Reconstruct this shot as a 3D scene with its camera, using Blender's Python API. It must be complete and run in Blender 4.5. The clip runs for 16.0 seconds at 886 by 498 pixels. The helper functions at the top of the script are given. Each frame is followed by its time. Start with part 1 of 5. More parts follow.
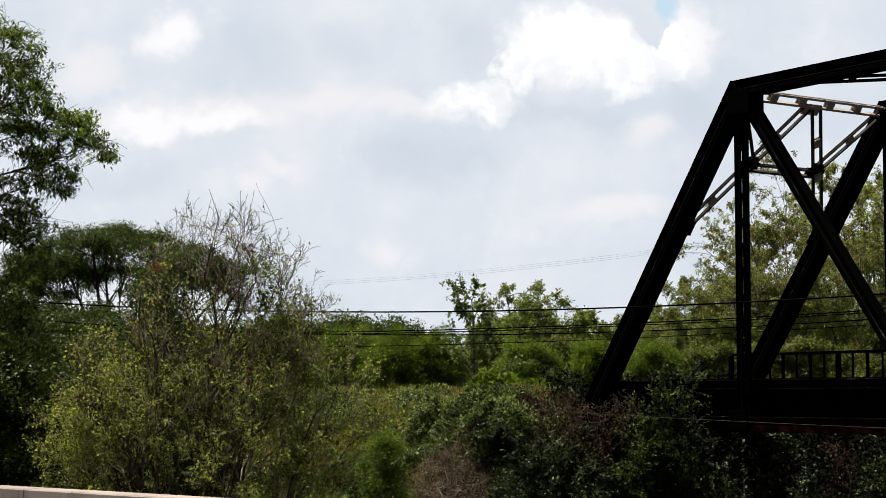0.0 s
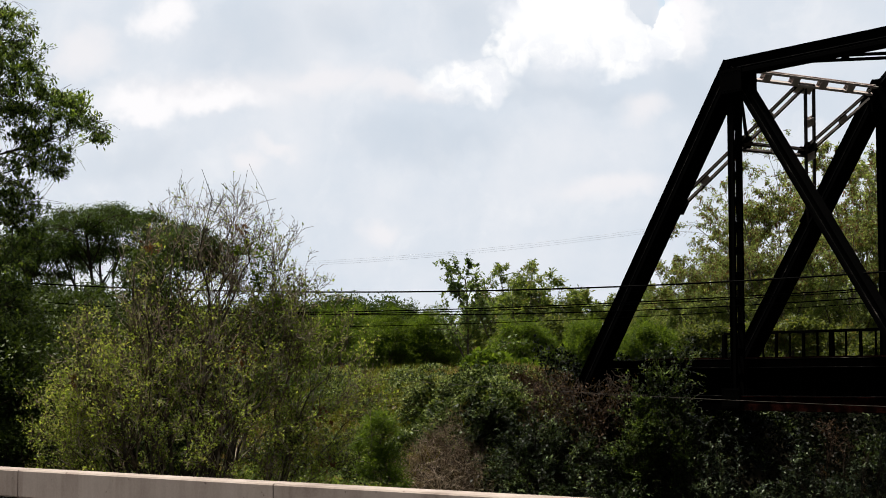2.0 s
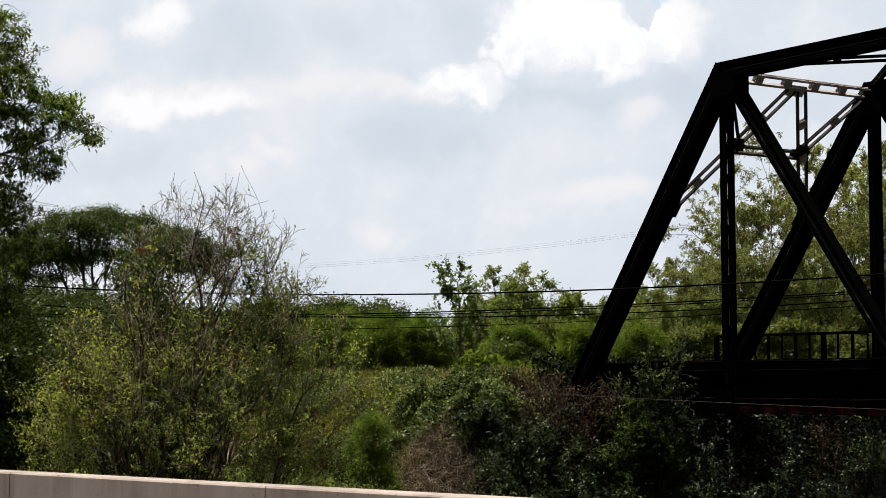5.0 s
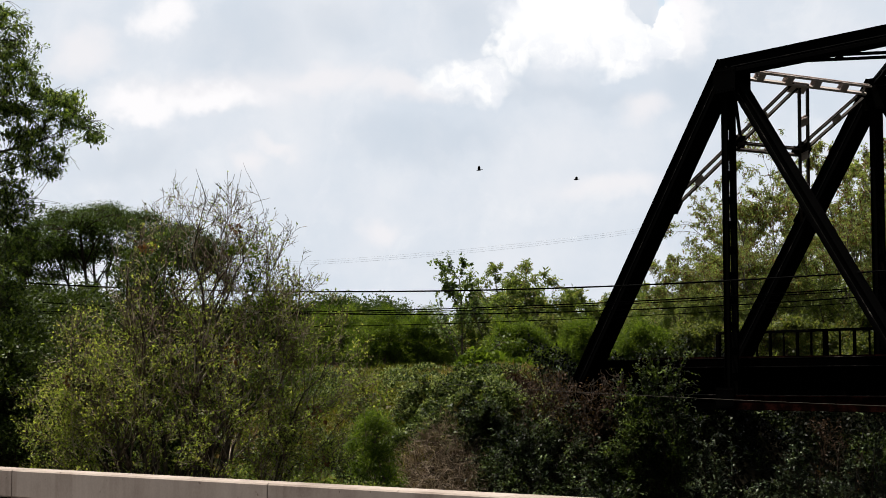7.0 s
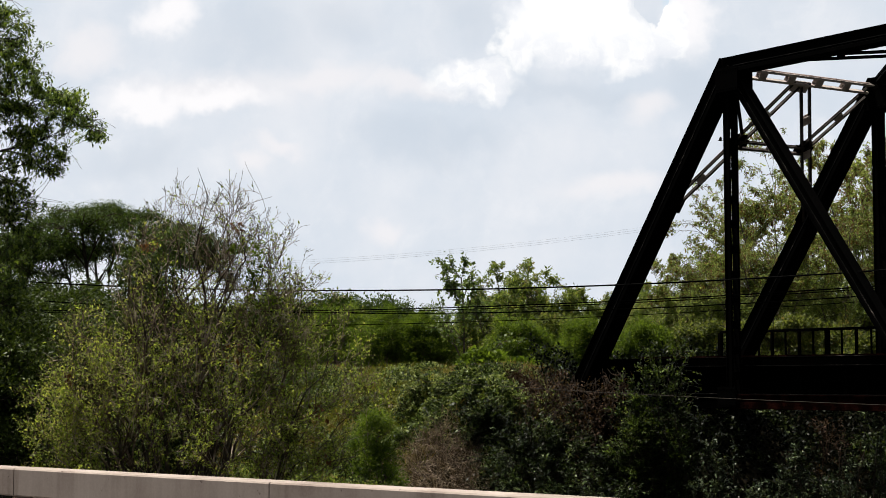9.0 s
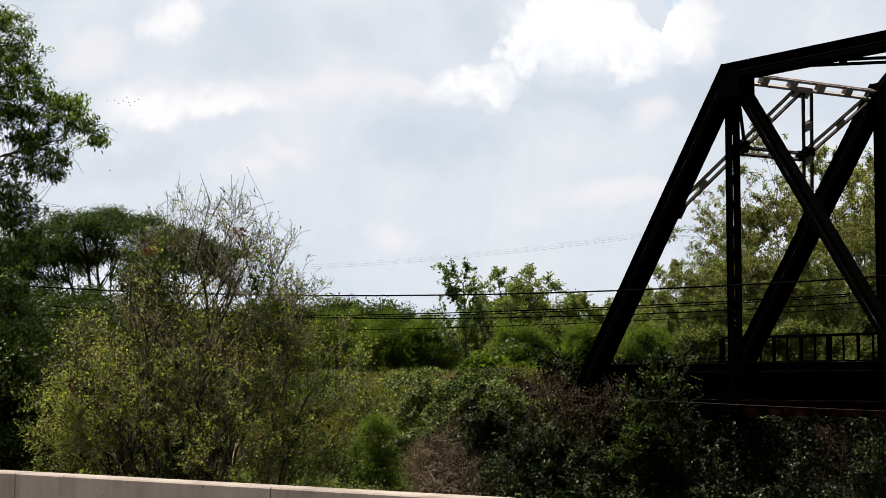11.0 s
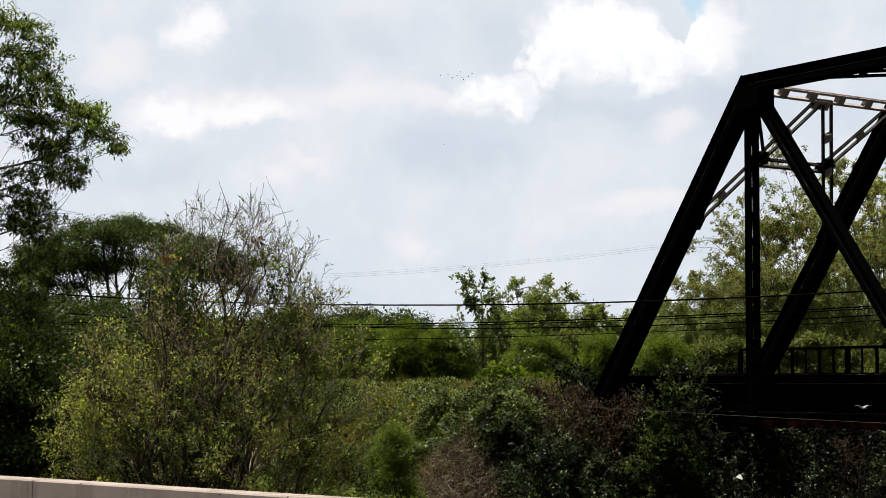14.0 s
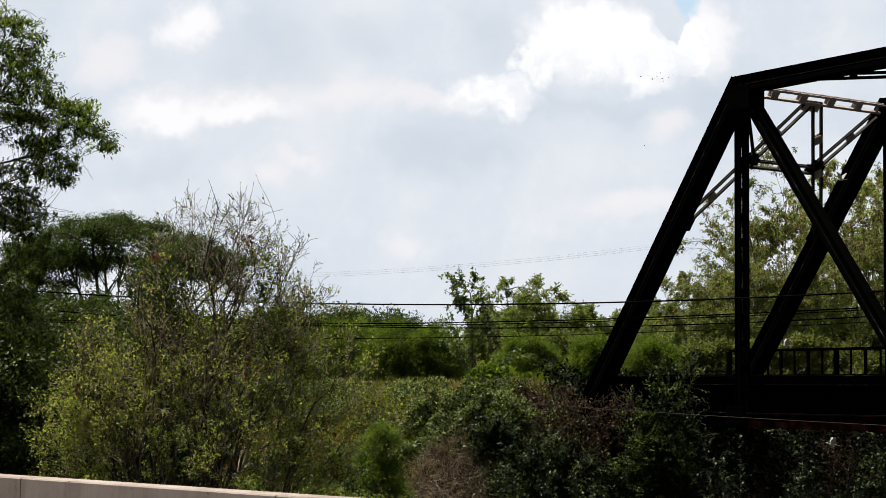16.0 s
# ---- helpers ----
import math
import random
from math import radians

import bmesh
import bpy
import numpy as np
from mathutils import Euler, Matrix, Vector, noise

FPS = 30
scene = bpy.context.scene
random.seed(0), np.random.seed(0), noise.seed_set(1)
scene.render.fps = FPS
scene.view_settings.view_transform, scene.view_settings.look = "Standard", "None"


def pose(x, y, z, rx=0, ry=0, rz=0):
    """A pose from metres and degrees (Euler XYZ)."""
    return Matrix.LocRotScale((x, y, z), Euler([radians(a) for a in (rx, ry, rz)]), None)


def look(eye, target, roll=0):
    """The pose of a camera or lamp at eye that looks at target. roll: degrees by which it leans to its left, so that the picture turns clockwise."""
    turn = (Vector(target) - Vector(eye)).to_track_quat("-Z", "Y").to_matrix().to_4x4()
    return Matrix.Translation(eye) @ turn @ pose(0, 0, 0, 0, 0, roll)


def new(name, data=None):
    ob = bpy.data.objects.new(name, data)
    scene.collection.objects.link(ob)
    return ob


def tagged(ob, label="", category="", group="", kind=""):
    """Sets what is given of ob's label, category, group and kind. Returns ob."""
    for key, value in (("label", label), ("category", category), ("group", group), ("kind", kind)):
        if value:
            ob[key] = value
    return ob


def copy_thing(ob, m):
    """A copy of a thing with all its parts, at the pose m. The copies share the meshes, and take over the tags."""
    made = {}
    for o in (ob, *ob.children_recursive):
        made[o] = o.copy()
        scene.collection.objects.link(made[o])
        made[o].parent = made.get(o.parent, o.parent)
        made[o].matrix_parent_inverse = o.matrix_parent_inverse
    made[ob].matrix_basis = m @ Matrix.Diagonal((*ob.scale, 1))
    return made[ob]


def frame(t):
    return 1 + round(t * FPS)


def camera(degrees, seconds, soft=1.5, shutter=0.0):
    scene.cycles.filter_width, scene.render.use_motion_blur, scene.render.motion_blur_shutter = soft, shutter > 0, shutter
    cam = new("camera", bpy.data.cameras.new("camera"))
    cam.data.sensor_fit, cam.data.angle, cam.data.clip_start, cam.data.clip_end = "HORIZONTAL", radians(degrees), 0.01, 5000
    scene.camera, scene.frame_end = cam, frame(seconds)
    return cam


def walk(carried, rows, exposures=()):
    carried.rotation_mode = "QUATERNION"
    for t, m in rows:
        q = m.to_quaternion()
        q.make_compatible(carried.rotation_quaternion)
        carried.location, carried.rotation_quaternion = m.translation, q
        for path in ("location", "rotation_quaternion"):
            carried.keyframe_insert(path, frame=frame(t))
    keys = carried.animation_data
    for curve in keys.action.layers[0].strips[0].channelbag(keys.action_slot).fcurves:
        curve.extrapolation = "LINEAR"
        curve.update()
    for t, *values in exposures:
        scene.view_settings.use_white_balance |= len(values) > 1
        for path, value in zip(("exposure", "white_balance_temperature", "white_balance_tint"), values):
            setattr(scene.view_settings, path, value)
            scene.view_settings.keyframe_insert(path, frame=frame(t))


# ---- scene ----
# ---------------- camera: hand-held, standing on the road bridge ----------------
EYE = (0.0, 0.0, 6.0)
AIM = [(0, -0.386, 4.736, 0.036), (0.5, -0.342, 4.655, 0.010), (1, -0.270, 4.306, -0.061), (1.5, -0.206, 4.169, -0.132),
       (2, -0.179, 4.098, -0.149), (2.5, -0.137, 4.034, -0.166), (3, -0.099, 4.018, -0.175), (3.5, 0.0, 4.136, -0.173),
       (4, 0.082, 4.214, -0.162), (6.5, 0.013, 4.098, -0.170), (7, 0.009, 4.083, -0.190), (7.5, 0.036, 4.041, -0.172),
       (8, 0.059, 4.035, -0.180), (8.5, 0.039, 4.021, -0.165), (9, -0.049, 4.048, -0.165), (11.5, -0.164, 4.267, -0.005),
       (12, -0.327, 4.366, 0.048), (12.5, -0.432, 4.552, 0.102), (13, -0.535, 4.579, 0.121), (13.5, -0.679, 4.530, 0.203),
       (14, -0.685, 4.525, 0.320), (14.5, -0.611, 4.494, 0.361), (15, -0.563, 4.486, 0.433), (15.5, -0.555, 4.495, 0.497),
       (16, -0.360, 4.514, 0.592)]


def aim(yaw, pitch, roll):
    y, p = radians(yaw), radians(pitch)
    way = Vector((math.sin(y) * math.cos(p), math.cos(y) * math.cos(p), math.sin(p)))
    return look(EYE, Vector(EYE) + 50 * way, roll)


cam = camera(27.54, 16.0, soft=0.9)
walk(cam, [(t, aim(y, p, r)) for t, y, p, r in AIM])

# ---------------- light ----------------
SUN_AZ, SUN_EL = radians(-68), radians(72)          # azimuth from +y towards +x
world = bpy.data.worlds.new("sky")
scene.world = world
world.use_nodes = True
wn, wl = world.node_tree.nodes, world.node_tree.links
sky = wn.new("ShaderNodeTexSky")
sky.sky_type, sky.sun_disc = "NISHITA", False
sky.sun_elevation, sky.sun_rotation = SUN_EL, SUN_AZ
sky.air_density, sky.dust_density = 1.0, 2.0
wn["Background"].inputs["Strength"].default_value = 0.05
grey = wn.new("ShaderNodeRGBToBW")
haze = wn.new("ShaderNodeMixRGB")
haze.inputs[0].default_value = 0.75
wl.new(sky.outputs[0], grey.inputs[0])
wl.new(sky.outputs[0], haze.inputs[1])
wl.new(grey.outputs[0], haze.inputs[2])
wl.new(haze.outputs[0], wn["Background"].inputs["Color"])

sun = new("sun", bpy.data.lights.new("sun", "SUN"))
sun.data.energy, sun.data.angle, sun.data.color = 5.4, radians(1.0), (1.0, 0.94, 0.82)
toward = Vector((math.sin(SUN_AZ) * math.cos(SUN_EL), math.cos(SUN_AZ) * math.cos(SUN_EL), math.sin(SUN_EL)))
sun.matrix_world = look(toward * 200, (0, 0, 0))


# ---------------- materials ----------------
def nodes_of(name):
    m = bpy.data.materials.new(name)
    m.use_nodes = True
    return m, m.node_tree.nodes, m.node_tree.links


def ramp(n, l, source, stops):
    r = n.new("ShaderNodeValToRGB")
    while len(r.color_ramp.elements) < len(stops):
        r.color_ramp.elements.new(0.5)
    for e, (at, c) in zip(r.color_ramp.elements, stops):
        e.position, e.color = at, (*c, 1)
    l.new(source, r.inputs[0])
    return r.outputs[0]


def noise_out(n, l, scale, detail=4, rough=0.55, coords=None):
    t = n.new("ShaderNodeTexNoise")
    t.inputs["Scale"].default_value, t.inputs["Detail"].default_value, t.inputs["Roughness"].default_value = scale, detail, rough
    if coords is None:
        coords = n.new("ShaderNodeTexCoord").outputs["Object"]
    l.new(coords, t.inputs["Vector"])
    return t.outputs[0]


def surface(name, stops, scale=3.0, rough=0.8, metal=0.0, bump=0.3, fine=40.0, spec=0.3):
    """Two scales of noise drive the colour; the fine one also drives roughness and relief."""
    m, n, l = nodes_of(name)
    b = n["Principled BSDF"]
    big, small = noise_out(n, l, scale), noise_out(n, l, fine, 3)
    mix = n.new("ShaderNodeMath")
    mix.operation = "MULTIPLY_ADD"
    l.new(small, mix.inputs[0])
    mix.inputs[1].default_value = 0.4
    sub = n.new("ShaderNodeMath")
    sub.operation = "MULTIPLY_ADD"
    l.new(big, sub.inputs[0])
    sub.inputs[1].default_value, sub.inputs[2].default_value = 1.2, -0.3
    l.new(sub.outputs[0], mix.inputs[2])
    l.new(ramp(n, l, mix.outputs[0], stops), b.inputs["Base Color"])
    rr = n.new("ShaderNodeMapRange")
    rr.inputs["To Min"].default_value, rr.inputs["To Max"].default_value = rough - 0.12, min(1, rough + 0.12)
    l.new(small, rr.inputs[0])
    l.new(rr.outputs[0], b.inputs["Roughness"])
    b.inputs["Metallic"].default_value = metal
    b.inputs["Specular IOR Level"].default_value = spec
    bp = n.new("ShaderNodeBump")
    bp.inputs["Strength"].default_value, bp.inputs["Distance"].default_value = bump, 0.02
    l.new(mix.outputs[0], bp.inputs["Height"])
    l.new(bp.outputs[0], b.inputs["Normal"])
    return m


def concrete(name, stops):
    """Cast rail: cloudy tone, vertical rain streaks, straight-edged repainted patches and small pits."""
    m, n, l = nodes_of(name)
    b = n["Principled BSDF"]
    co = n.new("ShaderNodeTexCoord").outputs["Object"]

    def stretched(z):
        v = n.new("ShaderNodeVectorMath")
        v.operation = "MULTIPLY"
        v.inputs[1].default_value = (1, 1, z)
        l.new(co, v.inputs[0])
        return v.outputs[0]

    def add(a, gain, c):
        x = n.new("ShaderNodeMath")
        x.operation = "MULTIPLY_ADD"
        l.new(a, x.inputs[0])
        x.inputs[1].default_value = gain
        if isinstance(c, float):
            x.inputs[2].default_value = c
        else:
            l.new(c, x.inputs[2])
        return x.outputs[0]

    def sharp(a, low, high):
        x = n.new("ShaderNodeMapRange")
        x.inputs["From Min"].default_value, x.inputs["From Max"].default_value = low, high
        l.new(a, x.inputs[0])
        return x.outputs[0]

    grain = noise_out(n, l, 45, 4, 0.6, co)
    tone = add(noise_out(n, l, 1.1, 4, 0.55, co), 0.9, -0.28)
    tone = add(noise_out(n, l, 7.0, 4, 0.6, stretched(0.10)), 0.5, tone)
    tone = add(sharp(noise_out(n, l, 1.6, 1, 0.4, stretched(0.03)), 0.52, 0.54), 0.12, tone)
    tone = add(grain, 0.25, tone)
    tone = add(sharp(noise_out(n, l, 16, 2, 0.5, co), 0.71, 0.76), -0.35, tone)
    tone = add(tone, 1.0, -0.17)
    l.new(ramp(n, l, tone, stops), b.inputs["Base Color"])
    b.inputs["Roughness"].default_value = 0.88
    b.inputs["Specular IOR Level"].default_value = 0.2
    bp = n.new("ShaderNodeBump")
    bp.inputs["Strength"].default_value, bp.inputs["Distance"].default_value = 0.3, 0.015
    l.new(tone, bp.inputs["Height"])
    l.new(bp.outputs[0], b.inputs["Normal"])
    return m


def foliage(name, stops, thin=0.35, gloss=0.45, patch=0.5, sheen=0.18, gain=1.0, spread=1.0):
    """Leaves: each one its own shade, in patches; some light passes through."""
    m, n, l = nodes_of(name)
    b, out = n["Principled BSDF"], n["Material Output"]
    g = n.new("ShaderNodeNewGeometry")
    mix = n.new("ShaderNodeMath")
    mix.operation = "MULTIPLY_ADD"
    l.new(noise_out(n, l, patch, 3), mix.inputs[0])
    mix.inputs[1].default_value = gain
    half = n.new("ShaderNodeMath")
    half.operation = "MULTIPLY_ADD"
    l.new(g.outputs["Random Per Island"], half.inputs[0])
    half.inputs[1].default_value, half.inputs[2].default_value = spread, 0.5 - gain / 2 - spread / 2
    l.new(half.outputs[0], mix.inputs[2])
    col = ramp(n, l, mix.outputs[0], stops)
    l.new(col, b.inputs["Base Color"])
    b.inputs["Roughness"].default_value = gloss
    b.inputs["Specular IOR Level"].default_value = sheen
    tr = n.new("ShaderNodeBsdfTranslucent")
    warm = n.new("ShaderNodeMixRGB")
    warm.blend_type = "MULTIPLY"
    warm.inputs[0].default_value = 1.0
    l.new(col, warm.inputs[1])
    warm.inputs[2].default_value = (1.5, 1.5, 0.6, 1)
    l.new(warm.outputs[0], tr.inputs[0])
    mx = n.new("ShaderNodeMixShader")
    mx.inputs[0].default_value = thin
    l.new(b.outputs[0], mx.inputs[1])
    l.new(tr.outputs[0], mx.inputs[2])
    l.new(mx.outputs[0], out.inputs[0])
    return m


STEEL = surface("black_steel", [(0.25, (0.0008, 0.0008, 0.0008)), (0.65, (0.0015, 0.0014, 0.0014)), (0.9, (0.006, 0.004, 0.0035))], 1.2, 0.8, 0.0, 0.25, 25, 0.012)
# grey patches are worn paint and painted-in sunlight on the edges
WORN_LIT = surface("black_steel_worn_and_sunlit", [(0.48, (0.002, 0.002, 0.002)), (0.62, (0.012, 0.010, 0.010)), (0.74, (0.14, 0.125, 0.115)), (0.92, (0.36, 0.33, 0.30))], 1.7, 0.7, 0.0, 0.2, 30, 0.1)
# near-black stands for the shade on the bridge floor
SHADED_BLACK = surface("shaded_black_plate", [(0.2, (0.0005, 0.0005, 0.0005)), (0.7, (0.0009, 0.0008, 0.0008)), (0.95, (0.004, 0.003, 0.003))], 1.0, 0.9, 0.0, 0.2, 25, 0.004)
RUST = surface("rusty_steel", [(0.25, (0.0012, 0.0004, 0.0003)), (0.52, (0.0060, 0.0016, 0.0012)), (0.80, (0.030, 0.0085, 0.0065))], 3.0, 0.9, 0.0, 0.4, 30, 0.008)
# pink steel made paler to carry the sunlight on the portal frame
PINK_LIT = surface("sunlit_pink_steel", [(0.2, (0.24, 0.16, 0.145)), (0.45, (0.58, 0.50, 0.475)), (0.8, (0.76, 0.70, 0.68))], 2.5, 0.7, 0.0, 0.3, 30, 0.3)
BROWN = surface("brown_weathered_steel", [(0.2, (0.010, 0.008, 0.007)), (0.5, (0.035, 0.027, 0.024)), (0.85, (0.13, 0.10, 0.09))], 2.5, 0.7, 0.0, 0.3, 30, 0.2)
CONCRETE = concrete("weathered_painted_concrete", [(0.12, (0.20, 0.155, 0.135)), (0.36, (0.40, 0.325, 0.288)), (0.60, (0.515, 0.432, 0.39)), (0.9, (0.63, 0.56, 0.52))])
JOINT = surface("grey_joint_filler", [(0.2, (0.20, 0.165, 0.14)), (0.8, (0.34, 0.29, 0.255))], 4, 0.9)
ASPHALT = surface("worn_asphalt", [(0.2, (0.035, 0.035, 0.036)), (0.8, (0.07, 0.068, 0.065))], 0.8, 0.9, 0, 0.4, 60)
SOIL = surface("dry_grass_soil", [(0.2, (0.008, 0.008, 0.004)), (0.5, (0.018, 0.017, 0.008)), (0.75, (0.04, 0.030, 0.018)), (0.95, (0.08, 0.06, 0.04))], 0.5, 0.95, 0, 0.6, 6, 0.1)
PALE_STONE = surface("pale_stone", [(0.2, (0.12, 0.11, 0.095)), (0.8, (0.26, 0.24, 0.21))], 4, 0.9, 0, 0.5, 20)
# stone darkened to stand in for the black void around the abutment
STONE = surface("darkened_masonry", [(0.2, (0.008, 0.007, 0.005)), (0.6, (0.022, 0.017, 0.013)), (0.9, (0.05, 0.04, 0.032))], 1.5, 0.9, 0, 0.5, 14)
WOOD = surface("weathered_sleeper_timber", [(0.2, (0.012, 0.010, 0.008)), (0.8, (0.05, 0.04, 0.03))], 2, 0.85, 0, 0.5, 20)
BARK = surface("grey_bark", [(0.2, (0.06, 0.05, 0.038)), (0.5, (0.12, 0.10, 0.08)), (0.85, (0.24, 0.21, 0.175))], 4, 0.9, 0, 0.5, 30, 0.15)
BARK_TWIG = surface("brown_twig_bark", [(0.34, (0.045, 0.032, 0.023)), (0.52, (0.18, 0.13, 0.095)), (0.75, (0.60, 0.52, 0.43))], 2.5, 0.9, 0, 0.5, 30, 0.15)
BARK_BROWN = surface("brown_bark", [(0.25, (0.025, 0.019, 0.014)), (0.5, (0.065, 0.052, 0.04)), (0.85, (0.20, 0.17, 0.14))], 4, 0.9, 0, 0.5, 30, 0.15)
BARK_DARK = surface("dark_bark", [(0.2, (0.018, 0.014, 0.011)), (0.8, (0.07, 0.055, 0.042))], 4, 0.9, 0, 0.5, 30, 0.15)
CABLE = surface("black_cable", [(0.2, (0.002, 0.002, 0.002)), (0.8, (0.005, 0.005, 0.005))], 3, 0.8, 0, 0.2, 40, 0.03)
ROPE = surface("weathered_brown_cable", [(0.2, (0.022, 0.018, 0.014)), (0.8, (0.075, 0.062, 0.05))], 3, 0.8)
WIRE = surface("grey_conductor", [(0.2, (0.25, 0.26, 0.28)), (0.8, (0.35, 0.36, 0.38))], 3, 0.5, 0.3)
LEAF_DEEP = foliage("deep_green_leaves", [(0.15, (0.030, 0.052, 0.016)), (0.5, (0.085, 0.13, 0.036)), (0.85, (0.20, 0.265, 0.075))], 0.5)
LEAF_RAIN = foliage("dark_fine_leaves", [(0.15, (0.028, 0.048, 0.011)), (0.5, (0.052, 0.086, 0.018)), (0.85, (0.085, 0.13, 0.028))], 0.35)
LEAF_YELLOW = foliage("yellow_green_leaves", [(0.1, (0.07, 0.09, 0.024)), (0.45, (0.205, 0.262, 0.066)), (0.8, (0.34, 0.405, 0.125)), (0.97, (0.42, 0.41, 0.17))], 0.58, 0.45, 0.8, 0.18, 1.3, 0.9)
# leaf colour lowered to carry the deep shade among the bank's trees
LEAF_DUSK = foliage("dull_leaves_in_shade", [(0.15, (0.022, 0.036, 0.009)), (0.5, (0.046, 0.070, 0.016)), (0.85, (0.088, 0.125, 0.028))], 0.25)
LEAF_MOSS = foliage("dull_olive_leaves", [(0.1, (0.062, 0.080, 0.026)), (0.5, (0.125, 0.155, 0.053)), (0.85, (0.22, 0.25, 0.092)), (0.97, (0.22, 0.17, 0.09))], 0.45)
LEAF_BROAD = foliage("broad_grey_green_leaves", [(0.1, (0.06, 0.095, 0.035)), (0.5, (0.13, 0.185, 0.072)), (0.9, (0.22, 0.28, 0.13))], 0.45)
LEAF_OLIVE = foliage("olive_leaves", [(0.1, (0.080, 0.112, 0.038)), (0.45, (0.155, 0.208, 0.066)), (0.8, (0.265, 0.325, 0.115)), (0.97, (0.27, 0.22, 0.11))], 0.5)
LEAF_FRESH = foliage("fresh_green_leaves", [(0.1, (0.040, 0.066, 0.011)), (0.5, (0.092, 0.142, 0.023)), (0.9, (0.17, 0.235, 0.045))], 0.55, 0.45, 0.8, 0.18, 1.5, 0.8)
# near-black stops stand for shaded hollows, the pale end for sunlit leaves
LEAF_IVY = foliage("glossy_creeper_leaves_dark_to_lit", [(0.25, (0.003, 0.005, 0.0017)), (0.52, (0.011, 0.019, 0.006)), (0.76, (0.050, 0.078, 0.026)), (1.0, (0.21, 0.27, 0.12))], 0.15, 0.42, 1.2, 0.14, 2.0, 0.7)
# darker copy of the creeper leaves: their self-shading put into the colour
LEAF_SHADE = foliage("shaded_creeper_leaves", [(0.3, (0.0016, 0.0026, 0.001)), (0.62, (0.0045, 0.0075, 0.0026)), (0.82, (0.018, 0.028, 0.010)), (1.0, (0.15, 0.19, 0.09))], 0.12, 0.42, 1.2, 0.08, 2.0, 0.7)
# pale stops paint the glints on single leaves, dark stops the gaps
LEAF_GLINT = foliage("cool_green_leaves_with_glints", [(0.2, (0.005, 0.009, 0.005)), (0.5, (0.022, 0.034, 0.018)), (0.75, (0.08, 0.112, 0.062)), (1.0, (0.30, 0.36, 0.23))], 0.12, 0.4, 1.2, 0.16, 1.8, 0.8)
# same pattern as the creeper: dark voids and lit specks put into the ramp
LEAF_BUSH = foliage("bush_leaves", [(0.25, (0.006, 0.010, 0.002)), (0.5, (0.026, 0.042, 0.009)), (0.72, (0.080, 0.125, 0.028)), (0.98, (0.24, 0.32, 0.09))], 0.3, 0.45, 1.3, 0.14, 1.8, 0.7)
LEAF_CREST = foliage("mid_green_slope_leaves", [(0.15, (0.016, 0.026, 0.008)), (0.45, (0.060, 0.094, 0.028)), (0.72, (0.135, 0.185, 0.062)), (0.95, (0.36, 0.41, 0.20))], 0.35, 0.45, 1.3, 0.25, 1.7, 1.05)
LEAF_POD = foliage("brown_seed_pods", [(0.1, (0.08, 0.035, 0.018)), (0.5, (0.17, 0.078, 0.042)), (0.9, (0.27, 0.15, 0.085))], 0.3, 0.6)
LEAF_SAGE = foliage("grey_green_leaves", [(0.1, (0.098, 0.135, 0.048)), (0.5, (0.21, 0.262, 0.104)), (0.9, (0.37, 0.42, 0.21))], 0.55, 0.5)
DRY = foliage("dry_straw", [(0.1, (0.151, 0.100, 0.043)), (0.5, (0.292, 0.200, 0.094)), (0.9, (0.454, 0.350, 0.180))], 0.2, 0.8)
TWIGS = foliage("brown_dry_twigs", [(0.1, (0.06, 0.042, 0.032)), (0.5, (0.19, 0.14, 0.11)), (0.9, (0.44, 0.36, 0.29))], 0.1, 0.8)
DRY_VINE = foliage("brown_dead_creeper", [(0.1, (0.016, 0.008, 0.005)), (0.5, (0.045, 0.024, 0.014)), (0.9, (0.12, 0.075, 0.05))], 0.15, 0.8)
GRASS = foliage("rough_grass", [(0.1, (0.078, 0.084, 0.012)), (0.5, (0.136, 0.144, 0.023)), (0.9, (0.246, 0.228, 0.052))], 0.4, 0.6)
FEATHER_DARK = surface("dark_feathers", [(0.2, (0.008, 0.008, 0.009)), (0.8, (0.025, 0.024, 0.024))], 20, 0.7)
FEATHER_WHITE = surface("white_feathers", [(0.2, (0.42, 0.42, 0.41)), (0.8, (0.62, 0.62, 0.60))], 20, 0.7)
BEAK = surface("yellow_beak", [(0.2, (0.45, 0.28, 0.05)), (0.8, (0.55, 0.36, 0.08))], 20, 0.5)


# ---------------- helpers ----------------
def mesh_of(name, verts, faces, material, smooth=False):
    me = bpy.data.meshes.new(name)
    verts, faces = np.asarray(verts, dtype=np.float32), np.asarray(faces, dtype=np.int32)
    k = faces.shape[1]
    me.vertices.add(len(verts))
    me.vertices.foreach_set("co", verts.ravel())
    me.loops.add(faces.size)
    me.loops.foreach_set("vertex_index", faces.ravel())
    me.polygons.add(len(faces))
    me.polygons.foreach_set("loop_start", np.arange(0, faces.size, k, dtype=np.int32))
    me.update(calc_edges=True)
    me.materials.append(material)
    if smooth:
        me.polygons.foreach_set("use_smooth", np.ones(len(faces), dtype=bool))
    return me


def child(name, me, parent, label=""):
    ob = new(name, me)
    ob.parent = parent
    if label:
        tagged(ob, label)
    return ob


def part(name, bm, material, parent, label="", smooth=False):
    me = bpy.data.meshes.new(name)
    bm.to_mesh(me)
    bm.free()
    me.materials.append(material)
    if smooth:
        for p in me.polygons:
            p.use_smooth = True
    return child(name, me, parent, label)


def thing(name, at, label, category, group="", kind=""):
    e = new(name)
    e.location = at
    return tagged(e, label, category, group, kind)


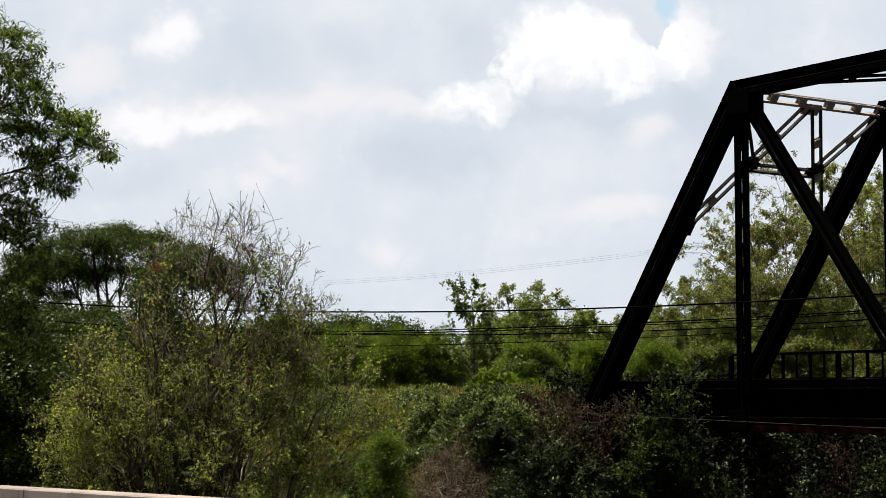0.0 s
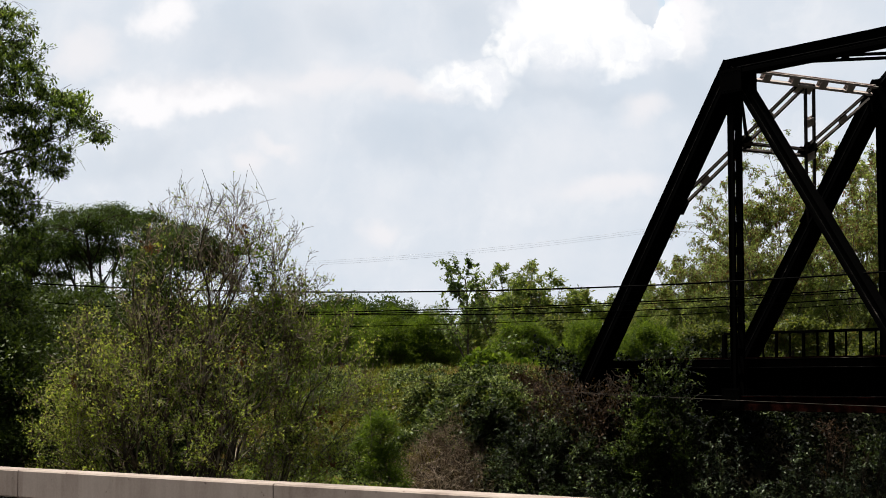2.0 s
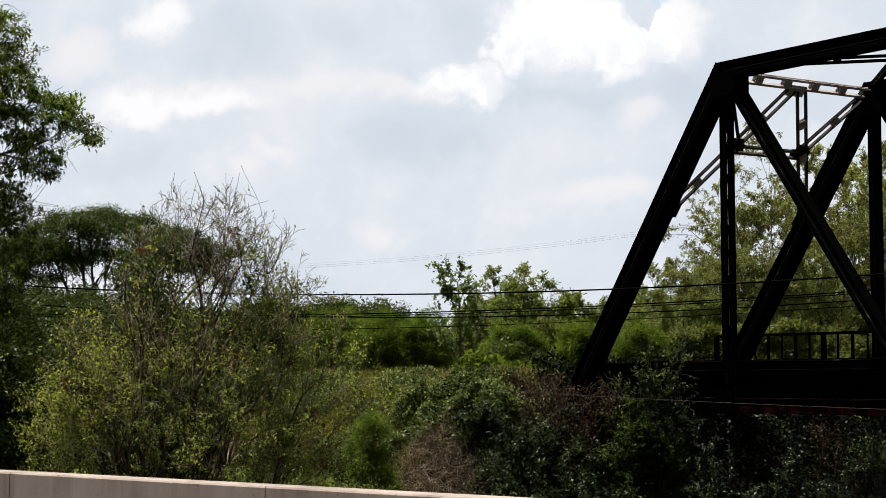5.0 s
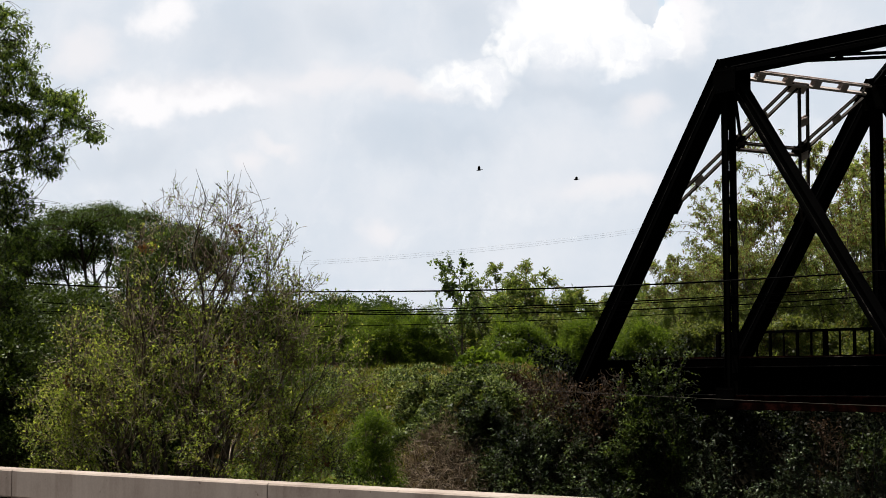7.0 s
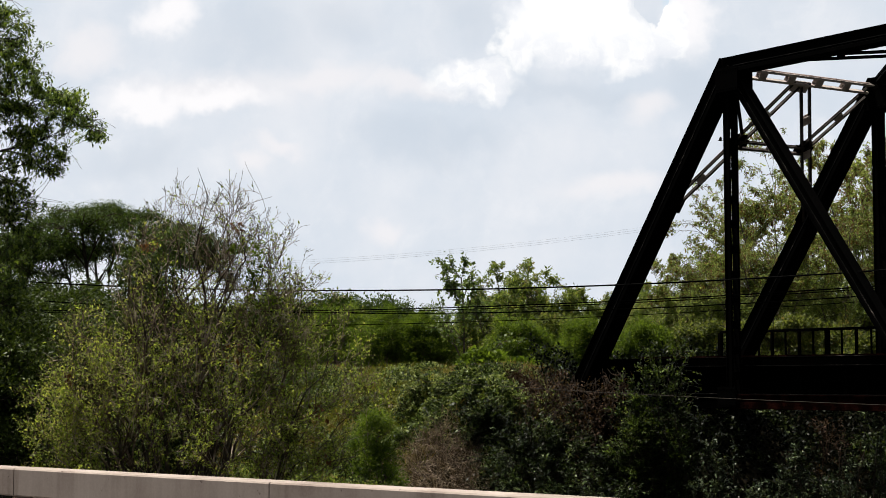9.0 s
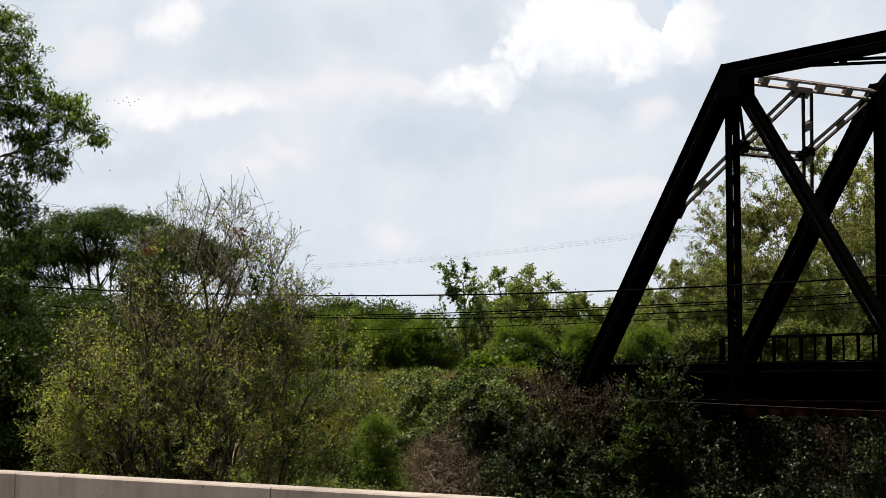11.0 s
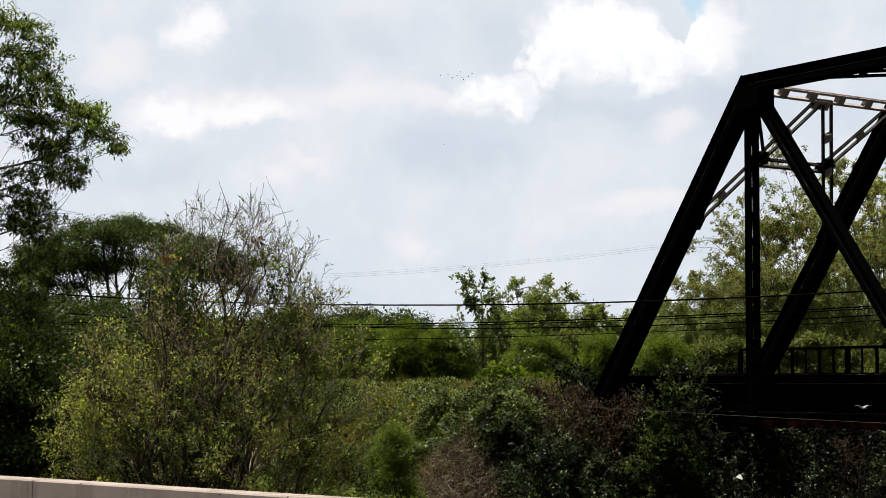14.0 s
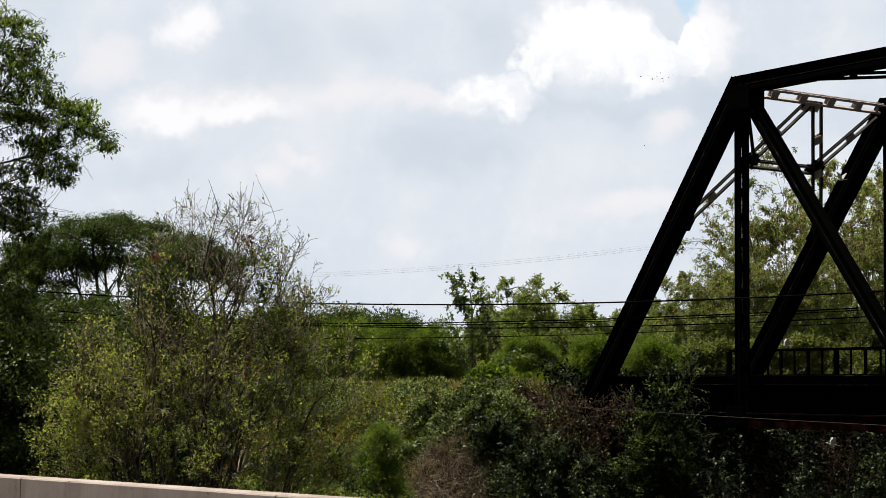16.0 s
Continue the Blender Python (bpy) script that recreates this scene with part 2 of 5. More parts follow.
def beam(bm, p, q, wide, deep, side, bevel=0.012, lengthwise=False):
    """A bevelled bar from p to q: wide along side, deep across it."""
    p, q, side = Vector(p), Vector(q), Vector(side).normalized()
    t = (q - p).normalized()
    side = (side - t * side.dot(t)).normalized()
    up = side.cross(t)
    m = Matrix.Translation((p + q) / 2) @ Matrix((side, t, up)).transposed().to_4x4() @ Matrix.Diagonal((wide, (q - p).length, deep, 1))
    made = bmesh.ops.create_cube(bm, size=1, matrix=m)
    if bevel:
        edges = list({e for v in made["verts"] for e in v.link_edges})
        if lengthwise:
            edges = [e for e in edges if abs((e.verts[1].co - e.verts[0].co).normalized().dot(t)) > 0.9]
        bmesh.ops.bevel(bm, geom=edges, offset=min(bevel, wide / 4, deep / 4), segments=1, affect="EDGES")


def tubes(p0, p1, r0, r1, sides=5):
    """Tapered tubes between arrays of points."""
    p0, p1 = np.asarray(p0, float), np.asarray(p1, float)
    t = p1 - p0
    t /= np.linalg.norm(t, axis=1, keepdims=True) + 1e-9
    ref = np.where(np.abs(t[:, 2:3]) > 0.9, [[1.0, 0, 0]], [[0, 0, 1.0]])
    u = np.cross(t, ref)
    u /= np.linalg.norm(u, axis=1, keepdims=True) + 1e-9
    v = np.cross(t, u)
    n = len(p0)
    a = np.arange(sides) * 2 * np.pi / sides
    ring = u[:, None] * np.cos(a)[None, :, None] + v[:, None] * np.sin(a)[None, :, None]
    lo = p0[:, None] + ring * np.asarray(r0)[:, None, None]
    hi = p1[:, None] + ring * np.asarray(r1)[:, None, None]
    verts = np.concatenate([lo, hi], 1).reshape(-1, 3)
    i = np.arange(sides)
    j = (i + 1) % sides
    f = np.stack([i, j, j + sides, i + sides], 1)
    faces = (f[None] + (np.arange(n) * 2 * sides)[:, None, None]).reshape(-1, 4)
    return verts, faces


def sweep(pts, radius, sides=6):
    """One unbroken tube along a line of points."""
    pts = np.asarray(pts, float)
    t = np.gradient(pts, axis=0)
    t /= np.linalg.norm(t, axis=1, keepdims=True)
    u = np.cross(t, [[0, 0, 1.0]])
    u /= np.linalg.norm(u, axis=1, keepdims=True)
    v = np.cross(t, u)
    a = np.arange(sides) * 2 * np.pi / sides
    verts = (pts[:, None] + radius * (u[:, None] * np.cos(a)[None, :, None] + v[:, None] * np.sin(a)[None, :, None])).reshape(-1, 3)
    k = np.arange(len(pts) - 1)[:, None] * sides
    i = np.arange(sides)[None]
    j = (i + 1) % sides
    return verts, np.stack([k + i, k + j, k + j + sides, k + i + sides], -1).reshape(-1, 4)


def leaves(rng, at, length, width, out=None, droop=0.0, flat=0.4, fold=0.12):
    """Folded diamond leaves at the given points; out: the way they point."""
    n = len(at)
    d = rng.normal(size=(n, 3))
    if out is not None:
        d = d * 0.8 + out * 1.2
    d[:, 2] -= droop
    d /= np.linalg.norm(d, axis=1, keepdims=True) + 1e-9
    nor = rng.normal(size=(n, 3)) * (1 - flat) + np.array([0, 0, 1.0]) * flat * 1.6
    s = np.cross(d, nor)
    s /= np.linalg.norm(s, axis=1, keepdims=True) + 1e-9
    nor = np.cross(s, d)
    k = rng.uniform(0.6, 1.35, size=(n, 1))
    ln, w = length * k, width * k * rng.uniform(0.75, 1.2, size=(n, 1))
    mid = at + d * ln * 0.45
    v = np.stack([at, mid + s * w / 2 + nor * w * fold, at + d * ln, mid - s * w / 2 + nor * w * fold], 1).reshape(-1, 3)
    return v, np.arange(4 * n).reshape(-1, 4)


def skeleton(rng, tips, stems, bend=0.18, steps=3):
    """Joins tips to the stems: each goes to the nearest node so far, with a bend. Returns parents, nodes and radii weights."""
    nodes, parent = [], []
    for line in stems:
        last = -1
        for p in line:
            nodes.append(np.array(p, float))
            parent.append(last)
            last = len(nodes) - 1
    arr = np.zeros((len(nodes) + len(tips) * steps, 3))
    arr[:len(nodes)] = nodes
    count, parent = len(nodes), parent + [0] * (len(tips) * steps)
    fork = len(nodes)
    start = np.array(stems[0][0], float)
    for c in tips[np.argsort(np.linalg.norm((tips - start) * [1, 1, 0.6], axis=1))]:
        rel = c - arr[:count]
        cost = np.linalg.norm(rel, axis=1) - 0.35 * rel[:, 2]
        cost[0:1] += 2
        i = int(np.argmin(cost))
        q = arr[i]
        lead = (q - arr[parent[i]]) if parent[i] >= 0 else np.array([0, 0, 1.0])
        lead = lead / (np.linalg.norm(lead) + 1e-9)
        span = np.linalg.norm(c - q)
        ctrl = q + lead * span * 0.45 + rng.normal(size=3) * span * bend * 0.5 + np.array([0, 0, span * bend * 0.4])
        last = i
        for k in range(1, steps + 1):
            u = k / steps
            arr[count] = q * (1 - u) ** 2 + 2 * ctrl * u * (1 - u) + c * u * u
            parent[count] = last
            last = count
            count += 1
    weight = np.zeros(count)
    leafy = np.ones(count, bool)
    par = np.array(parent[:count])
    leafy[par[par >= 0]] = False
    weight[leafy] = 1
    for i in range(count - 1, -1, -1):
        if par[i] >= 0:
            weight[par[i]] += weight[i]
    return arr[:count], par, weight, fork


def ramify(rng, starts, levels, segs=5, taper=0.55):
    """Branches level by level. starts: (place, way, length, radius); levels: (children, length ratio, angle, wobble, upward pull, first fork, flatness)."""
    P = np.array([a[0] for a in starts], float)
    D = np.array([a[1] for a in starts], float)
    D /= np.linalg.norm(D, axis=1, keepdims=True)
    L, R = np.array([a[2] for a in starts], float), np.array([a[3] for a in starts], float)
    tubes_out, lines = [], []
    for lv, (count, ratio, angle, wobble, up, fork, flat) in enumerate(levels):
        pts, ways, rad = [P], [D], [R]
        for k in range(segs):
            D = D + rng.normal(size=D.shape) * wobble
            D[:, 2] += up
            D /= np.linalg.norm(D, axis=1, keepdims=True)
            P = P + D * (L / segs)[:, None]
            pts.append(P)
            ways.append(D)
            rad.append(R * (1 - (1 - taper) * (k + 1) / segs))
        pts, ways, rad = np.stack(pts, 1), np.stack(ways, 1), np.stack(rad, 1)
        tubes_out.append((pts[:, :-1].reshape(-1, 3), pts[:, 1:].reshape(-1, 3), rad[:, :-1].ravel(), rad[:, 1:].ravel()))
        lines.append((pts, ways))
        if not count:
            break
        n = len(pts)
        b = np.repeat(np.arange(n), count)
        t = fork + (1 - fork) * ((np.tile(np.arange(count), n) + rng.uniform(size=len(b))) / count) ** 0.85
        node = np.clip(np.rint(t * segs).astype(int), 1, segs)
        P, lead = pts[b, node], ways[b, node]
        side = np.cross(lead, rng.normal(size=lead.shape))
        side[:, 2] *= flat
        side /= np.linalg.norm(side, axis=1, keepdims=True) + 1e-9
        a = np.radians(angle) * rng.uniform(0.6, 1.3, size=(len(b), 1))
        D = lead * np.cos(a) + side * np.sin(a)
        L = L[b] * ratio * (1.2 - 0.55 * t) * rng.uniform(0.65, 1.3, len(b))
        R = rad[b, node] * 0.62
    return tubes_out, lines


def clumps(rng, e, tops):
    """Clumps of another leaf caught in a crown: name, label, material, leaf size, count, spots with their spread."""
    for name, label, mat, size, count, spots in tops:
        c = np.array(spots, float)[rng.integers(0, len(spots), count)]
        q = c[:, :3] + rng.normal(size=(count, 3)) * c[:, 3:]
        child(name, mesh_of(name, *leaves(rng, q, size[0], size[1], None, 0.5, 0.3), mat), e, label)["kind"] = "stuff"


def branchy(name, at_, label, category, starts, levels, leaf_count, leaf, material, bark, seed, group="", droop=0.3, flat=0.4,
            jitter=0.03, pods=0, second=0.25, segs=5, thinnest=0.0028, tufts=0.0):
    """A tree grown by forking: trunk, branchwork and leaves set along its twigs."""
    rng = np.random.default_rng(seed)
    e = thing(name, at_, label, category, group)

    levels_out, lines = ramify(rng, starts, levels, segs)
    p0, p1, r0, r1 = levels_out[0]
    child("trunk", mesh_of("trunk", *tubes(p0, p1, r0, r1, 8), bark, True), e)
    p0, p1, r0, r1 = (np.concatenate(x) for x in zip(*levels_out[1:]))
    child("branchwork", mesh_of("branchwork", *tubes(p0, p1, np.maximum(r0, thinnest), np.maximum(r1, thinnest), 4), bark, True), e)
    pos, lead = [], []
    for (pts, ways), n in ((lines[-1], int(leaf_count * (1 - second))), (lines[-2], int(leaf_count * second))):
        pick = np.arange(len(pts))
        if tufts:                              # leaves gather on the twigs of some patches
            field = np.array([noise.fractal(Vector(c) * 0.9 + Vector((seed, 0, 0)), 1.0, 2.0, 3) for c in pts[:, -1]])
            pick = pick[field > np.quantile(field, tufts)]
        b = pick[rng.integers(0, len(pick), n)]
        t = rng.uniform(0.1, 1, n) * (pts.shape[1] - 1)
        k = np.minimum(t.astype(int), pts.shape[1] - 2)
        u = (t - k)[:, None]
        pos.append(pts[b, k] * (1 - u) + pts[b, k + 1] * u)
        lead.append(ways[b, k])
    pos, lead = np.concatenate(pos), np.concatenate(lead)
    pos = pos + rng.normal(size=pos.shape) * jitter
    child("crown", mesh_of("crown", *leaves(rng, pos, leaf[0], leaf[1], lead * 0.6, droop, flat), material), e)
    if pods:
        k = rng.choice(np.argsort(pos[:, 2])[len(pos) // 2:], pods)
        child("seed_pod_mass", mesh_of("seed_pod_mass", *leaves(rng, pos[k], 0.20, 0.05, None, 1.5, 0.1), LEAF_POD), e, "hanging brown seed pods")["kind"] = "stuff"
    return e


def in_ellipsoids(rng, blobs, n, shell=0.45):
    """Points spread over ellipsoids (x, y, z, rx, ry, rz, share), more near the outside."""
    share = np.array([b[6] for b in blobs], float)
    pick = rng.choice(len(blobs), n, p=share / share.sum())
    b = np.array([blob[:6] for blob in blobs], float)[pick]
    d = rng.normal(size=(n, 3))
    d /= np.linalg.norm(d, axis=1, keepdims=True)
    r = rng.uniform(0, 1, size=(n, 1)) ** shell
    return b[:, :3] + d * r * b[:, 3:]


def plant(name, at, label, category, stems, blobs, tips, per_tip, clump, leaf, material, bark, seed,
          twig=0.006, droop=0.0, bend=0.2, shell=0.45, group="", flat=0.4, ragged=0.3):
    """A tree or shrub: stems, limbs grown to tips inside its crown, and clumps of leaves round the tips."""
    rng = np.random.default_rng(seed)
    e = thing(name, at, label, category, group)
    ends = in_ellipsoids(rng, blobs, tips, shell)
    ends += rng.normal(size=ends.shape) * ragged * 0.3
    nodes, par, weight, fork = skeleton(rng, ends, stems, bend)
    r = twig * weight ** 0.5
    kids = np.nonzero(par >= 0)[0]
    low = kids[kids < fork]
    high = kids[kids >= fork]
    root = np.where(par[low] >= 0, r[par[low]], r[low])
    child("trunk", mesh_of("trunk", *tubes(nodes[par[low]], nodes[low], root, r[low], 8), bark, True), e)
    child("branchwork", mesh_of("branchwork", *tubes(nodes[par[high]], nodes[high], np.minimum(r[par[high]], r[high] * 1.5), r[high], 4), bark, True), e)
    # leaves sit along the last stretch of each twig
    tip = np.nonzero(weight == 1)[0]
    base = np.repeat(tip, per_tip)
    u = rng.uniform(0, 1, size=(len(base), 1)) ** 0.7
    pos = nodes[par[base]] * (1 - u) + nodes[base] * u
    jit = rng.normal(size=pos.shape) * clump
    pos = pos + jit
    out = jit / (np.linalg.norm(jit, axis=1, keepdims=True) + 1e-9)
    child("crown", mesh_of("crown", *leaves(rng, pos, leaf[0], leaf[1], out, droop, flat), material), e)
    return e


def airy(name, at_, label, category, blobs, counts, reach, radii, leaf_count, leaf, material, bark, trunk_bark, seed,
         root=(0, 0, 0), base=0.4, clump=0.03, droop=0.1, flat=0.4, shell=0.45, stems=(), lowest=0.5, bend=0.45, lift=0.3, cap=None, slim=(0.38, 0.38), kinky=1.0, upright=0.4):
    """An open tree: smooth limbs, branches and twigs that each leave the nearest limb and curve to an end inside the crown."""
    rng = np.random.default_rng(seed)
    e = thing(name, at_, label, category)
    N, T, W = None, None, None
    drawn, lines = [], []
    for lv, count in enumerate(counts):
        end = in_ellipsoids(rng, blobs, count, shell)
        end[:, 2] = np.maximum(end[:, 2], lowest + rng.uniform(0, 0.5, count))
        if lv == 0:
            start = np.array(root, float) + rng.normal(size=(count, 3)) * (base, base * 0.6, 0)
            way = np.tile((0.0, 0, 1.0), (count, 1)) + (end - start) * (0.12, 0.12, 0.02)
            end = start + (end - start) * rng.uniform(0.7, 0.95, (count, 1))
            if len(stems):
                start = np.concatenate([start, np.array([a for a, b in stems], float)])
                end = np.concatenate([end, np.array([b for a, b in stems], float)])
                way = np.concatenate([way, np.array([np.subtract(b, a) / np.linalg.norm(np.subtract(b, a)) + (0, 0, upright) for a, b in stems], float)])
            thick = np.full(len(start), radii[0]) * rng.uniform(0.75, 1.35, len(start))
        else:
            pick = np.empty(count, int)
            for a in range(0, count, 400):
                d = end[a:a + 400, None] - N[None]
                far = np.linalg.norm(d, axis=2)
                pick[a:a + 400] = np.argmin(far * (1.9 - np.einsum("abc,bc->ab", d, T) / (far + 1e-6)) + rng.uniform(0, 0.12, far.shape), axis=1)
            start, way = N[pick], T[pick]
            d = end - start
            far = np.linalg.norm(d, axis=1, keepdims=True)
            way2 = d / (far + 1e-6) + T[pick] * 0.35 + np.array((0, 0, lift))
            end = start + way2 / np.linalg.norm(way2, axis=1, keepdims=True) * np.clip(far, reach[lv] * 0.4, reach[lv])
            thick = np.minimum(W[pick] * 0.75, radii[lv] * rng.uniform(0.8, 1.2, count))
        way = way / np.linalg.norm(way, axis=1, keepdims=True)
        size = np.linalg.norm(end - start, axis=1)[:, None]
        knee = start + way * size * bend + rng.normal(size=start.shape) * size * 0.06
        u = np.linspace(0, 1, 8)[None, :, None]
        pts = start[:, None] * (1 - u) ** 2 + knee[:, None] * 2 * u * (1 - u) + end[:, None] * u * u
        kink = rng.normal(size=pts.shape) * size[:, :, None] * (0.007 if lv == 0 else 0.013) * kinky
        kink[:, 0] = 0
        pts = pts + np.cumsum(kink, axis=1)
        if cap:                                # limbs stay under the canopy
            pts[:, :, 2] = np.minimum(pts[:, :, 2], cap[0] - cap[1] * (pts[:, :, 0] ** 2 + pts[:, :, 1] ** 2))
        rad = thick[:, None] * (1 - (1 - slim[min(lv, 1)]) * np.linspace(0, 1, 8))[None]
        rad = np.maximum(rad, radii[-1] * 0.8)
        drawn.append((pts[:, :-1].reshape(-1, 3), pts[:, 1:].reshape(-1, 3), rad[:, :-1].ravel(), rad[:, 1:].ravel()))
        tan = np.gradient(pts, axis=1)
        tan = tan / (np.linalg.norm(tan, axis=2, keepdims=True) + 1e-9)
        lines.append((pts, tan))
        n, t, w = pts[:, 2:].reshape(-1, 3), tan[:, 2:].reshape(-1, 3), rad[:, 2:].ravel()
        if lv == 0:
            N, T, W = n, t, w
        else:
            N, T, W = np.concatenate([N, n]), np.concatenate([T, t]), np.concatenate([W, w])
    child("trunk", mesh_of("trunk", *tubes(*drawn[0], 8), trunk_bark, True), e)
    child("branchwork", mesh_of("branchwork", *tubes(*(np.concatenate(x) for x in zip(*drawn[1:])), 4), bark, True), e)
    pts, tan = lines[-1]
    b = rng.integers(0, len(pts), leaf_count)
    k = rng.integers(2, 8, leaf_count)
    pos, lead = pts[b, k], tan[b, k]
    pos = pos + rng.normal(size=pos.shape) * clump
    child("crown", mesh_of("crown", *leaves(rng, pos, leaf[0], leaf[1], lead * 0.6, droop, flat), material), e)
    return e


def thicket(name, at_, label, category, shoots, dome, levels, leaf_count, leaf, material, bark, trunk_bark, seed, bare=None, tufts=0.2, thin=0.0034, tops=()):
    """A many-stemmed scrub tree: each shoot runs from its foot to its tip and forks again and again; a fork that would leave the dome is dropped.
    levels: forks on each branch, their length beside the parent's, angle, wobble and upward pull."""
    rng = np.random.default_rng(seed)
    e = thing(name, at_, label, category)
    dome = np.array(dome, float)

    def inside(q):
        return np.min([np.linalg.norm((q - b[:3]) / b[3:], axis=1) for b in dome], axis=0) < rng.normal(1.0, 0.05, len(q))

    a, b = np.array([x for x, y in shoots], float), np.array([y for x, y in shoots], float) * (1, 1, 0.93)
    span = np.linalg.norm(b - a, axis=1)
    u = np.linspace(0, 1, 15)
    sway = np.cumsum(rng.normal(size=(len(a), 15, 3)) * span[:, None, None] * 0.018, axis=1)
    sway -= sway[:, :1] + (sway[:, -1:] - sway[:, :1]) * u[None, :, None] * 0.5
    bow = np.sin(u * np.pi)[None, :, None] * (b - a)[:, None] * (-0.10, -0.10, 0.05)
    pts = a[:, None] + (b - a)[:, None] * u[None, :, None] + sway + bow
    rad = (0.016 + 0.0062 * span * rng.uniform(0.7, 1.3, len(a)))[:, None] * (1 - 0.95 * u ** 0.75)[None]
    drawn, lines = [], []
    for lv in range(len(levels) + 1):
        rad = np.maximum(rad, thin)
        drawn.append((pts[:, :-1].reshape(-1, 3), pts[:, 1:].reshape(-1, 3), rad[:, :-1].ravel(), rad[:, 1:].ravel()))
        way = np.gradient(pts, axis=1)
        way /= np.linalg.norm(way, axis=2, keepdims=True) + 1e-9
        lines.append((pts, way))
        if lv == len(levels):
            break
        count, ratio, angle, wobble, up, segs = levels[lv]
        long = np.linalg.norm(np.diff(pts, axis=1), axis=2).sum(1)
        n = np.repeat(np.arange(len(pts)), count)
        low = 0.22 if lv == 0 else 0.14
        t = low + (1 - low) * rng.uniform(0, 1, len(n)) ** 0.65
        k = np.clip(np.rint(t * (pts.shape[1] - 1)).astype(int), 1, pts.shape[1] - 1)
        p, lead = pts[n, k], way[n, k]
        side = np.cross(lead, rng.normal(size=lead.shape))
        side /= np.linalg.norm(side, axis=1, keepdims=True) + 1e-9
        turn = np.radians(angle) * rng.uniform(0.5, 1.35, (len(n), 1))
        d = lead * np.cos(turn) + side * np.sin(turn)
        size = (long[n] * 0.35 + np.mean(long) * 0.65) * ratio * (1.15 - 0.5 * t) * rng.uniform(0.55, 1.35, len(n))
        live = inside(p + d * size[:, None] * 0.95)
        p, d, size, r = p[live], d[live], size[live], (rad[n, k] * 0.66)[live]
        line = [p]
        for j in range(segs):
            d = d + rng.normal(size=d.shape) * wobble
            d[:, 2] += up
            d /= np.linalg.norm(d, axis=1, keepdims=True)
            line.append(line[-1] + d * (size / segs)[:, None])
        pts = np.stack(line, 1)
        rad = np.minimum(r, 0.021 / (1 + lv) ** 1.25)[:, None] * np.linspace(1, 0.45, segs + 1)[None]
    child("trunk", mesh_of("trunk", *tubes(*drawn[0], 8), trunk_bark, True), e)
    child("branchwork", mesh_of("branchwork", *tubes(*(np.concatenate(x) for x in zip(*drawn[1:])), 4), bark, True), e)
    pos, lead = [], []
    for (pts, way), share in ((lines[-1], 0.8), (lines[-2], 0.2)):
        field = np.array([noise.fractal(Vector(c) * 0.9 + Vector((seed, 0, 0)), 1.0, 2.0, 3) for c in pts[:, -1]])
        pick = np.nonzero(field > np.quantile(field, tufts))[0]
        q = pick[rng.integers(0, len(pick), int(leaf_count * share))]
        k = rng.integers(1, pts.shape[1], len(q))
        pos.append(pts[q, k])
        lead.append(way[q, k])
    pos, lead = np.concatenate(pos), np.concatenate(lead)
    if bare:                                   # heights between which the leaves thin out
        live = rng.uniform(size=len(pos)) < 1 - 0.93 * np.clip((pos[:, 2] + rng.normal(size=len(pos)) * 0.5 - bare[0]) / (bare[1] - bare[0]), 0, 1)
        pos, lead = pos[live], lead[live]
    pos = pos + rng.normal(size=pos.shape) * 0.03
    child("crown", mesh_of("crown", *leaves(rng, pos, leaf[0], leaf[1], lead * 0.6, 0.1, 0.4), material), e)
    clumps(rng, e, tops)
    return e


